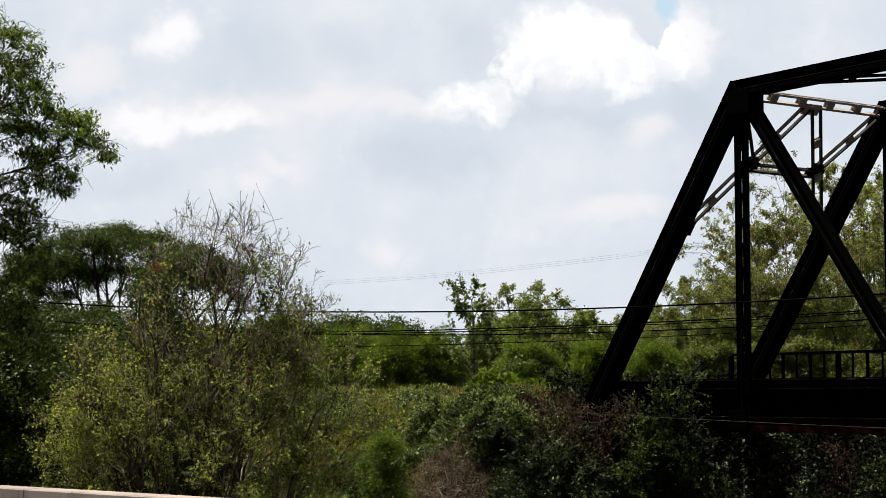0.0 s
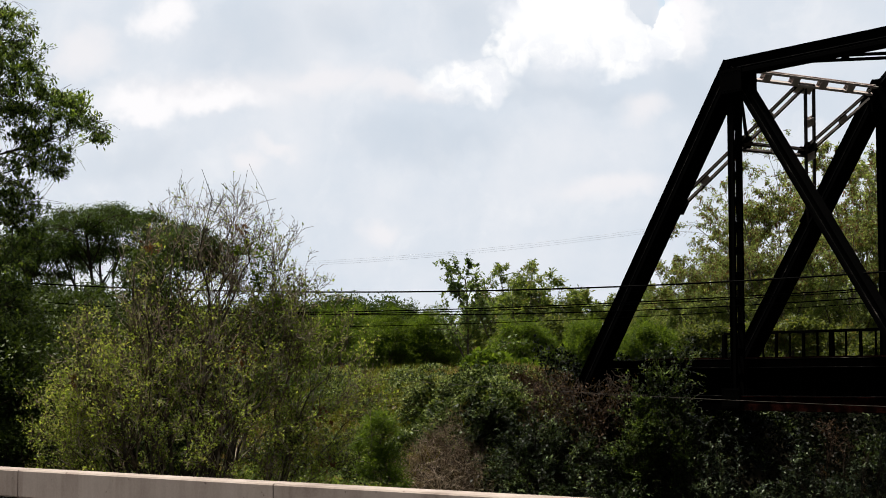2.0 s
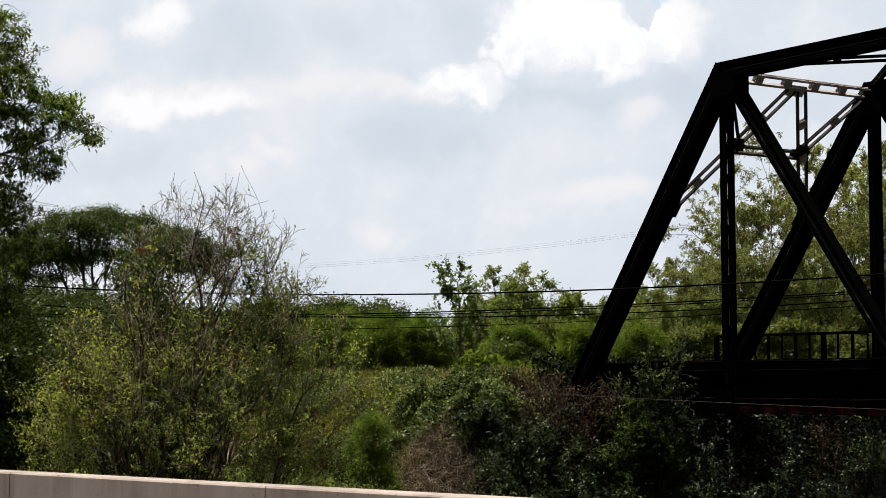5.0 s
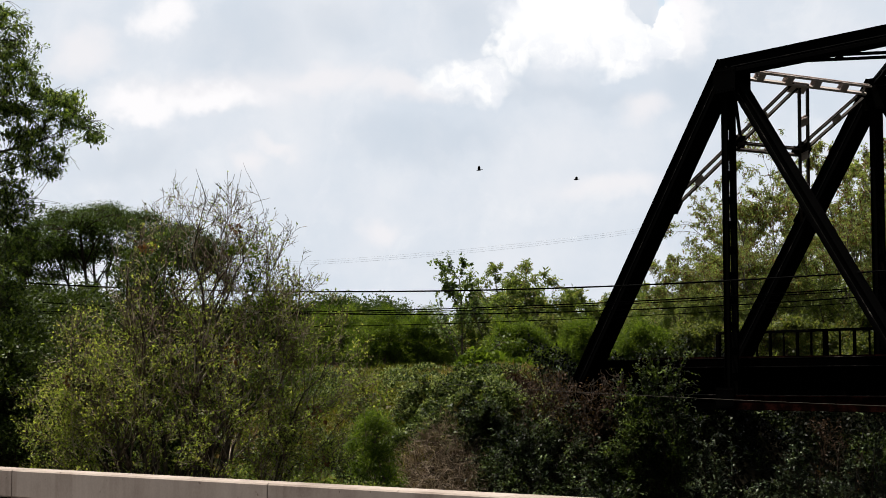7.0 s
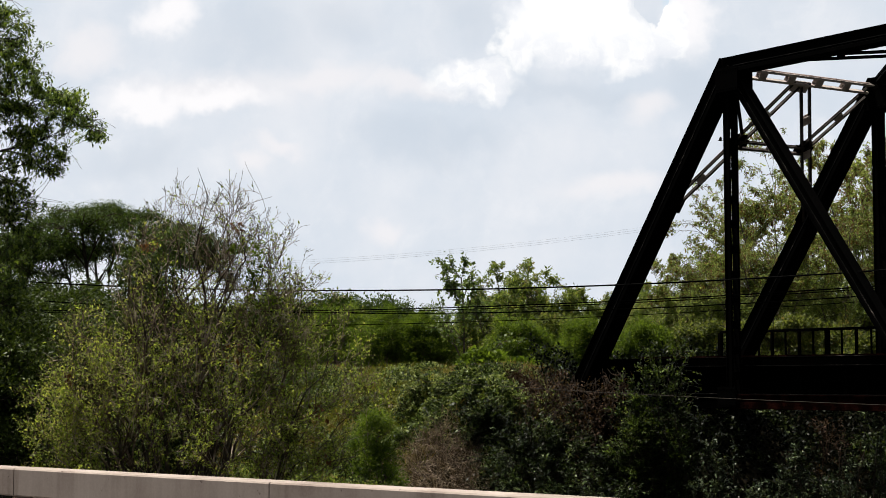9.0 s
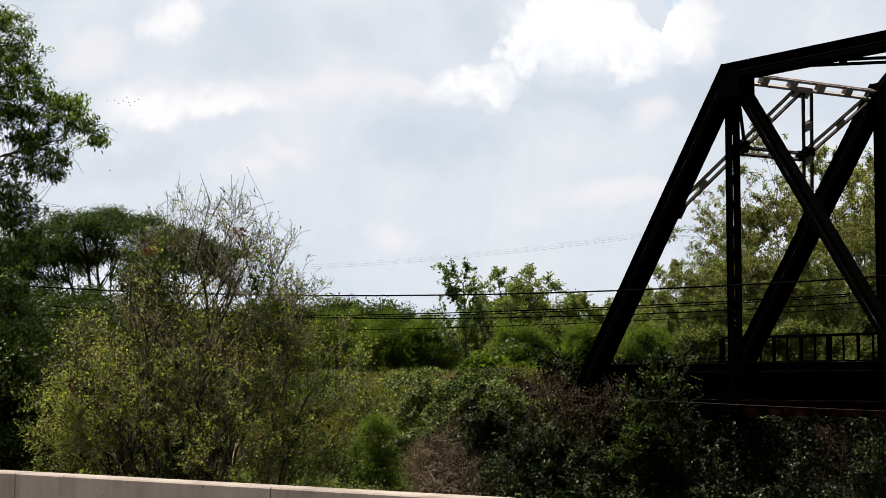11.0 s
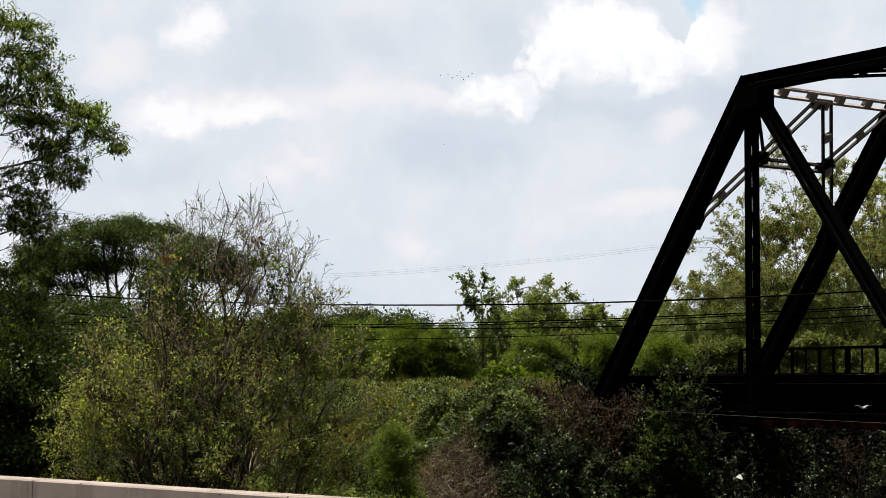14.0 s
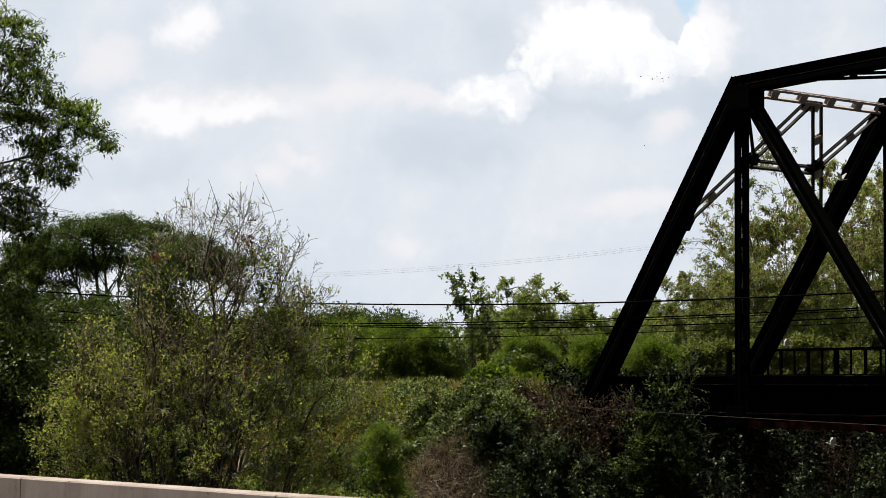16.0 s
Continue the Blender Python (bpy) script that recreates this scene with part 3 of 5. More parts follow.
def sprigs(name, at_, label, category, wide, tall, stems, per_stem, per_sprig, leaf, material, bark, seed, group="", reach=0.55, droop=0.25, flat=0.85, low=0.25):
    """A bush of arching stems; side sprigs leave them and carry the leaves in two ranks, so that the foliage gathers and gaps stay dark."""
    rng = np.random.default_rng(seed)
    e = thing(name, at_, label, category, group)
    a = rng.uniform(0, 2 * np.pi, stems)
    c = rng.uniform(0.0, 1.0, stems) ** 0.6
    r = np.sqrt(np.maximum(0.0, 1 - c * c))
    end = np.stack([0.5 * wide * r * np.cos(a), 0.42 * wide * r * np.sin(a), tall * (low + (1 - low) * c)], 1) * rng.uniform(0.78, 1.05, (stems, 1))
    start = rng.normal(size=(stems, 3)) * (wide * 0.07, wide * 0.07, 0)
    knee = start + (end - start) * (0.3, 0.3, 0.8) + rng.normal(size=(stems, 3)) * 0.08 * tall
    u = np.linspace(0, 1, 9)[None, :, None]
    main = start[:, None] * (1 - u) ** 2 + knee[:, None] * 2 * u * (1 - u) + end[:, None] * u * u
    fat = 0.016 * (1 - 0.7 * np.linspace(0, 1, 9))[None] * rng.uniform(0.7, 1.3, (stems, 1))
    child("trunk", mesh_of("trunk", *tubes(main[:, :-1].reshape(-1, 3), main[:, 1:].reshape(-1, 3), fat[:, :-1].ravel(), fat[:, 1:].ravel(), 5), bark, True), e)
    way = np.gradient(main, axis=1)
    way /= np.linalg.norm(way, axis=2, keepdims=True) + 1e-9
    b = np.repeat(np.arange(stems), per_stem)
    t = 0.3 + 0.7 * rng.uniform(0, 1, len(b)) ** 0.7
    k = np.clip((t * 8).astype(int), 1, 8)
    p0, d = main[b, k], way[b, k]
    out = p0 * (1, 1, 0.25)
    out = out / (np.linalg.norm(out, axis=1, keepdims=True) + 1e-9)
    d = d * 0.6 + out * 0.7 + rng.normal(size=d.shape) * 0.5
    d /= np.linalg.norm(d, axis=1, keepdims=True) + 1e-9
    size = reach * rng.uniform(0.45, 1.25, (len(b), 1))
    v = np.linspace(0, 1, 5)[None, :, None]
    side = p0[:, None] + d[:, None] * size[:, None] * v - np.array((0, 0, droop)) * size[:, None] * v * v
    child("branchwork", mesh_of("branchwork", *tubes(side[:, :-1].reshape(-1, 3), side[:, 1:].reshape(-1, 3), np.full(len(b) * 4, 0.005), np.full(len(b) * 4, 0.0035), 3), bark, True), e)
    run = np.gradient(side, axis=1)
    run /= np.linalg.norm(run, axis=2, keepdims=True) + 1e-9
    f = np.tile((np.arange(per_sprig) + 0.8) / per_sprig, len(b)) * 4
    q = np.repeat(np.arange(len(b)), per_sprig)
    k = np.minimum(f.astype(int), 3)
    w = (f - k)[:, None]
    pos = side[q, k] * (1 - w) + side[q, k + 1] * w
    along = run[q, k]
    rank = np.cross(along, (0, 0, 1.0)) * np.where(np.tile(np.arange(per_sprig), len(b)) % 2, 1.0, -1.0)[:, None]
    child("crown", mesh_of("crown", *leaves(rng, pos + rng.normal(size=pos.shape) * 0.012, leaf[0], leaf[1], rank * 1.3 + along * 0.9, 0.3, flat), material), e)
    return e


# ---------------- plan of the railway ----------------
L0 = Vector((3.736, 51.268, 5.361))
AX, BX, UP = Vector((0.5687, -0.8225, 0)), Vector((0.8225, 0.5687, 0)), Vector((0, 0, 1))
PANEL, DEPTH, WIDE = 6.345, 8.565, 5.535


def at(i, j, h=0.0):
    """A place on the railway bridge: i panels along, j widths across, h above the bottom chord's line."""
    return L0 + AX * (i * PANEL) + BX * (j * WIDE) + UP * h


# ---------------- ground ----------------
def smooth(a, b, v):
    t = np.clip((v - a) / (b - a), 0, 1)
    return t * t * (3 - 2 * t)


def ground_height(x, y):
    x, y = np.asarray(x, float), np.asarray(y, float)
    s = -((x - L0.x) * AX.x + (y - L0.y) * AX.y)
    n = (x - L0.x) * BX.x + (y - L0.y) * BX.y
    low = 1.6 + 0.35 * np.sin(x * 0.21 + 1) * np.cos(y * 0.17) + 0.9 * smooth(2, -14, x)
    bank = 5.95 * smooth(-8.5, -1.0, n) + low * (1 - smooth(-8.5, -1.0, n))
    back = 5.4 + 0.3 * np.sin(x * 0.13) * np.sin(y * 0.11)
    bank = np.where(n > 6.2, 5.95 + (back - 5.95) * smooth(6.2, 10, n), bank)
    river = -1.2 + 0.3 * np.sin(x * 0.3)
    k = smooth(-5.5, 1.6, s)
    h = bank * k + river * (1 - k)
    far = np.hypot(x, y - 40)
    near = smooth(26, 12, (x * 0.67 + y * 0.742))
    h = h * (1 - near) + (-0.8) * near
    g = smooth(90, 220, far)
    return h * (1 - g) + 5.0 * g + 0.12 * np.sin(x * 1.3 + 0.6 * y) * np.cos(y * 1.1) * (1 - g)


def build_ground():
    def line(fine, far, step):
        out = np.geomspace(fine + step, far, 40)
        return np.concatenate([-out[::-1], np.arange(-fine, fine + step, step), out])
    xs, ys = line(50, 4000, 0.8), line(50, 4000, 0.8) + 40
    gx, gy = np.meshgrid(xs, ys)
    v = np.stack([gx, gy, ground_height(gx, gy)], -1).reshape(-1, 3)
    a = (np.arange(len(ys) - 1)[:, None] * len(xs) + np.arange(len(xs) - 1)[None]).ravel()
    f = np.stack([a, a + 1, a + 1 + len(xs), a + len(xs)], 1)
    tagged(new("ground", mesh_of("ground", v, f, SOIL, True)), "dry soil and rough grass of the river bank", "ground", kind="structure")


build_ground()


# ---------------- sky: drifting clouds far behind everything ----------------
def cloud_material():
    m, n, l = nodes_of("clouds")
    n.remove(n["Principled BSDF"])
    co = n.new("ShaderNodeTexCoord").outputs["Object"]

    def math_node(op, a, b=None, c=None):
        x = n.new("ShaderNodeMath")
        x.operation = op
        for s, v in zip(x.inputs, (a, b, c)):
            if v is None:
                continue
            if isinstance(v, (int, float)):
                s.default_value = v
            else:
                l.new(v, s)
        return x.outputs[0]

    def vec(op, a, b):
        x = n.new("ShaderNodeVectorMath")
        x.operation = op
        for s, v in zip(x.inputs, (a, b)):
            if isinstance(v, tuple):
                s.default_value = v
            else:
                l.new(v, s)
        return x

    def warp(scale, amount, detail):
        t = n.new("ShaderNodeTexNoise")
        t.inputs["Scale"].default_value, t.inputs["Detail"].default_value = scale, detail
        l.new(co, t.inputs["Vector"])
        off = vec("SUBTRACT", t.outputs["Color"], (0.5, 0.5, 0.5)).outputs[0]
        return vec("MULTIPLY", off, (amount, 0, amount)).outputs[0]

    crisp = vec("ADD", vec("ADD", vec("ADD", co, warp(0.010, 60, 2)).outputs[0], warp(0.028, 44, 3)).outputs[0], warp(0.08, 16, 5)).outputs[0]
    loose = vec("ADD", vec("ADD", co, warp(0.006, 110, 3)).outputs[0], warp(0.03, 34, 4)).outputs[0]

    def field(p, blobs):
        total = None
        for x, z, rx, rz in blobs:
            d = vec("SUBTRACT", p, (x, 0, z)).outputs[0]
            d = vec("MULTIPLY", d, (1 / rx, 0, 1 / rz)).outputs[0]
            v = math_node("SUBTRACT", 1.0, vec("LENGTH", d, (0, 0, 0)).outputs["Value"])
            total = v if total is None else math_node("MAXIMUM", total, v)
        return total

    def step(v, a, b):
        r = n.new("ShaderNodeMapRange")
        r.interpolation_type = "SMOOTHSTEP"
        r.inputs["From Min"].default_value, r.inputs["From Max"].default_value = a, b
        l.new(v, r.inputs[0])
        return r.outputs[0]

    def blend(f, a, b):
        x = n.new("ShaderNodeMixRGB")
        for s, v in zip(x.inputs, (f, a, b)):
            if isinstance(v, tuple):
                s.default_value = (*v, 1)
            else:
                l.new(v, s)
        return x.outputs[0]

    # places in metres on the sheet: x, z, half-width, half-height
    heap = [(172, 490, 116, 68), (91, 464, 40, 42), (300, 486, 30, 56), (247, 462, 64, 50), (28, 414, 84, 34)]
    gap = [(286, 552, 20, 64)]
    left = [(330, 500, 46, 90), (-425, 386, 98, 36), (-331, 386, 116, 28), (-395, 512, 60, 44)]
    soft = [(-276, 302, 36, 20), (-237, 318, 46, 15), (-93, 208, 34, 32), (-190, 411, 130, 36), (275, 385, 52, 34), (215, 262, 120, 30), (-60, 400, 120, 30), (-503, 458, 62, 42), (-330, 400, 190, 50)]
    grey = [(-275, 480, 130, 90), (170, 396, 170, 30), (30, 510, 80, 60), (-440, 300, 110, 40), (350, 400, 70, 70), (-20, 330, 170, 40), (-160, 500, 90, 60)]
    high = n.new("ShaderNodeSeparateXYZ")
    l.new(co, high.inputs[0])
    crown = step(high.outputs[2], 400, 480)
    base = blend(step(noise_out(n, l, 0.004, 6, 0.55, co), 0.32, 0.70), (0.68, 0.745, 0.83), (0.82, 0.845, 0.895))
    base = blend(math_node("MULTIPLY", step(noise_out(n, l, 0.011, 7, 0.6, loose), 0.48, 0.78), 0.45), base, (0.93, 0.935, 0.96))
    base = blend(math_node("MULTIPLY", step(field(loose, grey), 0.0, 0.9), 0.42), base, (0.58, 0.65, 0.74))
    base = blend(math_node("MULTIPLY", step(field(loose, soft), 0.0, 0.85), 0.75), base, (0.92, 0.90, 0.92))
    base = blend(math_node("MULTIPLY", step(field(crisp, left), 0.0, 0.75), 0.95), base, (1.0, 0.985, 1.0))
    base = blend(math_node("MULTIPLY", step(field(loose, gap), 0.0, 0.6), 0.9), base, (0.56, 0.75, 0.90))
    body = math_node("SUBTRACT", field(crisp, heap), math_node("MULTIPLY", step(field(crisp, gap), 0.0, 0.5), 2.0))
    lit = blend(step(noise_out(n, l, 0.026, 5, 0.6, crisp), 0.38, 0.62), (0.88, 0.90, 0.95), (1.03, 1.03, 1.03))
    lit = blend(math_node("MULTIPLY", step(body, 0.10, 0.5), step(high.outputs[2], 440, 515)), lit, (1.06, 1.06, 1.06))
    sharp = step(body, -0.04, 0.30)
    faint = step(body, 0.0, 0.6)
    base = blend(math_node("ADD", math_node("MULTIPLY", sharp, crown), math_node("MULTIPLY", faint, math_node("SUBTRACT", 1.0, crown))), base, lit)
    em = n.new("ShaderNodeEmission")
    l.new(base, em.inputs[0])
    em.inputs[1].default_value = 1.0
    l.new(em.outputs[0], n["Material Output"].inputs[0])
    return m


def build_sky():
    v = [(-3600, 0, -250), (3600, 0, -250), (3600, 0, 2300), (-3600, 0, 2300)]
    ob = new("backdrop_sky", mesh_of("backdrop_sky", v, [(0, 1, 2, 3)], cloud_material()))
    ob.location = (0, 2500, 6)
    return tagged(ob, "bright hazy sky with drifting white cumulus clouds", "sky", kind="structure")


backdrop = build_sky()


# ---------------- road bridge under the camera ----------------
RD, RN = Vector((0.742, -0.670, 0)), Vector((0.670, 0.742, 0))
RAIL_AT = Vector((-3.82, 16.10, 5.203))      # a joint on the parapet's top front edge
BAY = 3.34


def build_road_bridge():
    deck = bmesh.new()
    mid = RAIL_AT + RD * 10 - RN * 6.0
    mid.z = 4.2
    beam(deck, mid - RD * 60, mid + RD * 60, 12.6, 0.4, RN, 0.02)
    me = bpy.data.meshes.new("road")
    deck.to_mesh(me)
    deck.free()
    me.materials.append(ASPHALT)
    tagged(new("road", me), "worn asphalt deck of the road bridge", "road", kind="structure")
    e = thing("bridge_parapet", RAIL_AT - UP * 0.803, "pale weathered concrete parapet along the road bridge", "parapet")
    back = -e.location
    inv = Matrix.Translation(back)

    def put(name, bm, mat, label=""):
        bmesh.ops.transform(bm, matrix=inv, verts=bm.verts)
        return part(name, bm, mat, e, label)

    for k in range(-5, 8):
        a, b = RAIL_AT + RD * (k * BAY + 0.007), RAIL_AT + RD * ((k + 1) * BAY - 0.007)
        bm = bmesh.new()
        drop = RN * 0.14 - UP * 0.122
        beam(bm, a + drop, b + drop, 0.28, 0.244, RN, 0.012, True)
        put("top_rail", bm, CONCRETE)
        bm = bmesh.new()
        drop = RN * 0.14 - UP * 0.555
        beam(bm, a + drop, b + drop, 0.16, 0.14, RN, 0.015)
        put("lower_rail", bm, CONCRETE)
        bm = bmesh.new()
        p = a + RN * 0.14
        beam(bm, p - UP * 0.803, p - UP * 0.247, 0.20, 0.20, RN, 0.015)
        put("post", bm, CONCRETE)
        bm = bmesh.new()
        j = RAIL_AT + RD * (k * BAY)
        beam(bm, j + RN * 0.14 - UP * 0.006, j + RN * 0.14 - UP * 0.238, 0.272, 0.014, RN, 0)
        put("joint", bm, JOINT, "dark joint between two rail castings")
    bm = bmesh.new()
    kerb = RN * 0.12 - UP * 0.753
    beam(bm, RAIL_AT + RD * (-5 * BAY) + kerb, RAIL_AT + RD * (8 * BAY) + kerb, 0.36, 0.18, RN, 0.02)
    put("kerb", bm, CONCRETE)


build_road_bridge()


# ---------------- railway truss bridge ----------------
def build_truss():
    e = thing("railway_truss_bridge", at(0, 0, -0.3), "black steel through-truss railway bridge with riveted members", "bridge")
    inv = Matrix.Translation(-e.location)

    def put(name, bm, mat=STEEL, label="", parent=None):
        bmesh.ops.transform(bm, matrix=inv, verts=bm.verts)
        return part(name, bm, mat, parent or e, label)

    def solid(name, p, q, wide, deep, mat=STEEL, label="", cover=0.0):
        """Built-up box member: two web plates, a cover plate that overhangs, and flange angles."""
        bm = bmesh.new()
        beam(bm, p, q, wide, deep, BX)
        if cover:
            t = (q - p).normalized()
            n = BX.cross(t)
            if n.z < 0:
                n = -n
            off = n * (deep / 2 + 0.012)
            beam(bm, p + off, q + off, wide + cover, 0.024, BX, 0.004)
            for s in (-1, 1):
                o = -n * (deep / 2 - 0.05) + BX * s * (wide / 2 + 0.03)
                beam(bm, p + o, q + o, 0.06, 0.10, BX, 0.006)
            steps = int((q - p).length / 0.55)
            for k in range(1, steps):
                c = p.lerp(q, k / steps) - n * (deep / 2 + 0.008)
                beam(bm, c - t * 0.18 - BX * wide * 0.4, c + t * 0.18 + BX * wide * 0.4, 0.07, 0.014, n.cross(t), 0)
        member = put(name, bm, mat, label)
        if cover:
            # thin lip whose colour holds both wear and a sunlit edge
            for u, v in ((-0.06, 0.02),):
                lip = bmesh.new()
                o = n * deep * u - BX * (wide / 2 + 0.008)
                beam(lip, p + o + t * 0.4, q + o - t * 0.4, 0.016, v, BX, 0)
                put("flange_edge", lip, WORN_LIT, "worn edge, its grey also standing for sunlight", member)
        return member

    def channel(p, q, web, deep, lean, face, turn):
        """A C-section bar: web plate with two flanges turned to one side."""
        th, fl = web, 0.065
        prof = [(0, -deep / 2), (turn * fl, -deep / 2), (turn * fl, -deep / 2 + 0.022), (turn * th, -deep / 2 + 0.022),
                (turn * th, deep / 2 - 0.022), (turn * fl, deep / 2 - 0.022), (turn * fl, deep / 2), (0, deep / 2)]
        bm = bmesh.new()
        rings = [[bm.verts.new(c + lean * x + face * y) for x, y in prof] for c in (p, q)]
        n = len(prof)
        for k in range(n):
            bm.faces.new((rings[0][k], rings[0][(k + 1) % n], rings[1][(k + 1) % n], rings[1][k]))
        bm.faces.new(rings[0])
        bm.faces.new(rings[1][::-1])
        bmesh.ops.recalc_face_normals(bm, faces=bm.faces)
        return bm

    def laced(name, p, q, apart, deep, lean, mat=STEEL, label="", pitch=0.55, plate=0.13, thick=0.035, plate_mat=None):
        """Two channels held together by batten plates; light shows between them."""
        t = (q - p).normalized()
        lean = (lean - t * lean.dot(t)).normalized()
        face = t.cross(lean)
        o = lean * apart / 2
        member = put(name, channel(p - o, q - o, thick, deep, lean, face, -1), mat, label)
        put("channel", channel(p + o, q + o, thick, deep, lean, face, 1), mat, parent=member)
        steps = max(2, int((q - p).length / pitch))
        for k in range(1, steps):
            c = p.lerp(q, k / steps)
            for g in (-1, 1):
                bm = bmesh.new()
                c2 = c + face * g * (deep / 2 + 0.006)
                beam(bm, c2 - t * plate / 2, c2 + t * plate / 2, apart + thick, 0.014, lean, 0)
                put("batten_plate", bm, plate_mat or mat, parent=member)
        return member

    last = 6
    for j in (0, 1):
        solid("end_post", at(0, j), at(1.010, j, DEPTH + 0.09), 0.40, 0.44, cover=0.08)
        solid("end_post", at(last, j), at(last - 1, j, DEPTH), 0.40, 0.44, cover=0.10)
        for i in range(1, last - 1):
            solid("top_chord", at(i - 0.010 * (i == 1), j, DEPTH), at(i + 1, j, DEPTH), 0.40, 0.385, cover=0.08)
        for i in range(last):
            # first panel gets the near-black shade colour in place of rust
            laced("bottom_chord", at(i, j), at(i + 1, j), 0.34, 0.36, BX, RUST if i else SHADED_BLACK, "rust-stained bottom chord" if i else "", 0.9, 0.35)
        for i in range(1, last):
            laced("hanger", at(i, j, 0.0), at(i, j, DEPTH - 0.2), 0.20, 0.20, BX, STEEL, "", 0.62, 0.2)
        for i, k in ((1, 2), (2, 3), (5, 4), (4, 3)):
            solid("diagonal", at(i, j, DEPTH), at(k, j, 0), 0.25, 0.27, cover=0.06)
        # gusset plates at the joints, both faces, with rivet heads
        for i in range(1, last):
            inward = 1 if i == 1 else -1 if i == last - 1 else 0
            for h, size in ((DEPTH - 0.36, 1.1), (0.12, 0.9)):
                for s in (-1, 1):
                    bm = bmesh.new()
                    c = at(i, j, h) + BX * s * 0.262 + AX * (0.15 * inward if h > 1 else 0)
                    beam(bm, c - AX * size * 0.36, c + AX * size * 0.36, 0.02, size * 0.56, BX, 0)
                    for a in range(-3, 4):
                        for g in (-0.22, 0.22):
                            r = c + AX * a * size * 0.10 + UP * g * size + BX * s * 0.014
                            bmesh.ops.create_icosphere(bm, subdivisions=1, radius=0.018, matrix=Matrix.Translation(r))
                    put("gusset_plate", bm)
        bm = bmesh.new()
        foot = at(0, j, -0.32)
        beam(bm, foot - AX * 0.45, foot + AX * 0.45, 0.7, 0.24, BX, 0.02)
        put("bearing", bm, RUST)
    # portal frames in the plane of the end posts
    for i0, i1 in ((0, 1), (last, last - 1)):
        def on(sl, w):
            a, b = at(i0, w), at(i1, w, DEPTH)
            return b.lerp(a, sl)
        lean = (at(i1, 0, DEPTH) - at(i0, 0)).normalized()
        face = lean.cross(BX)
        # strut looks sunlit through its pale paint
        laced("portal_strut", on(0.010, 0.03), on(0.010, 0.97), 0.17, 0.12, lean, PINK_LIT, "pink portal strut, sunlight put into its pale paint", 0.95, 0.26, 0.03)
        for w, mid in ((0.03, 0.465), (0.97, 0.52)):
            laced("portal_brace", on(0.022, mid), on(0.405, w), 0.20, 0.075, lean.cross(face), BROWN, "", 1.15, 0.28, 0.024, PINK_LIT)
            knot = on(0.195, 0.268 if w < 0.5 else 0.712)
            laced("portal_knee", knot, on(0.004, w if w > 0.5 else 0.0), 0.18, 0.075, lean, BROWN if w > 0.5 else STEEL, "", 1.3, 0.26, 0.024, PINK_LIT if w > 0.5 else STEEL)
            bm = bmesh.new()
            beam(bm, knot - lean * 0.24, knot + lean * 0.20, 0.42, 0.03, BX, 0)
            beam(bm, knot - lean * 0.05 - BX * 0.34, knot - lean * 0.05 + BX * 0.34, 0.03, 0.2, face, 0)
            for a in range(-2, 3):
                for g in (-0.12, 0.12):
                    bmesh.ops.create_icosphere(bm, subdivisions=1, radius=0.016, matrix=Matrix.Translation(knot + BX * a * 0.09 + lean * g - face * 0.018))
            put("gusset_plate", bm)
            bm = bmesh.new()
            c = on(0.385, 0.5 + (w - 0.5) * 0.90)
            beam(bm, c - lean * 0.30, c + lean * 0.16, 0.30, 0.03, BX, 0)
            put("gusset_plate", bm)
        laced("portal_tie", on(0.206, 0.27), on(0.206, 0.71), 0.13, 0.10, lean, BROWN, "", 1.0, 0.18, 0.03, PINK_LIT)
        bm = bmesh.new()
        c = on(0.028, 0.49)
        beam(bm, c - lean * 0.16, c + lean * 0.16, 0.62, 0.03, BX, 0)
        put("gusset_plate", bm, PINK_LIT)
    for i in range(2, last - 1):
        laced("top_strut", at(i, 0, DEPTH - 0.1), at(i, 1, DEPTH - 0.1), 0.26, 0.18, UP, STEEL, "", 1.0, 0.25)
    for i in range(1, last - 1):
        for a, b in ((0, 1), (1, 0)):
            laced("lateral_brace", at(i, a, DEPTH + 0.16), at(i + 1, b, DEPTH + 0.16 - 0.11 * a), 0.05, 0.13, UP, STEEL, "", 1.4, 0.2, 0.03)
    # strips that paint the sunlit dashes along chord top and floor edge
    bm = bmesh.new()
    beam(bm, at(0, 0, 0.19) - BX * 0.2, at(last, 0, 0.19) - BX * 0.2, 0.05, 0.014, BX, 0)
    put("flange_edge", bm, WORN_LIT, "worn edge, its grey also standing for sunlight")
    for p, q, w in ((at(0.05, 0, 1.118) + BX * 0.27, at(last, 0, 1.118) + BX * 0.27, 0.035), (at(0.05, 0, 0.90) + BX * 0.19, at(last, 0, 0.90) + BX * 0.19, 0.012)):
        bm = bmesh.new()
        beam(bm, p, q, w, 0.012, BX, 0)
        put("flange_edge", bm, WORN_LIT, "worn edge, its grey also standing for sunlight")
    # floor: cross girders, stringers, sleepers, rails and a plated edge
    for i in range(last + 1):
        bm = bmesh.new()
        p, q = at(i, 0.05, 0.40), at(i, 0.95, 0.40)
        beam(bm, p, q, 0.03, 0.8, AX, 0)
        for z in (-0.40, 0.40):
            beam(bm, p + UP * z, q + UP * z, 0.3, 0.03, AX, 0)
        put("cross_girder", bm)
    # stringer webs: shade put into a near-black colour
    for w in (0.06, 0.33, 0.67, 0.94):
        bm = bmesh.new()
        p, q = at(0.04, w, 0.45), at(last + 0.06, w, 0.45)
        beam(bm, p, q, 0.03, 0.86, BX, 0)
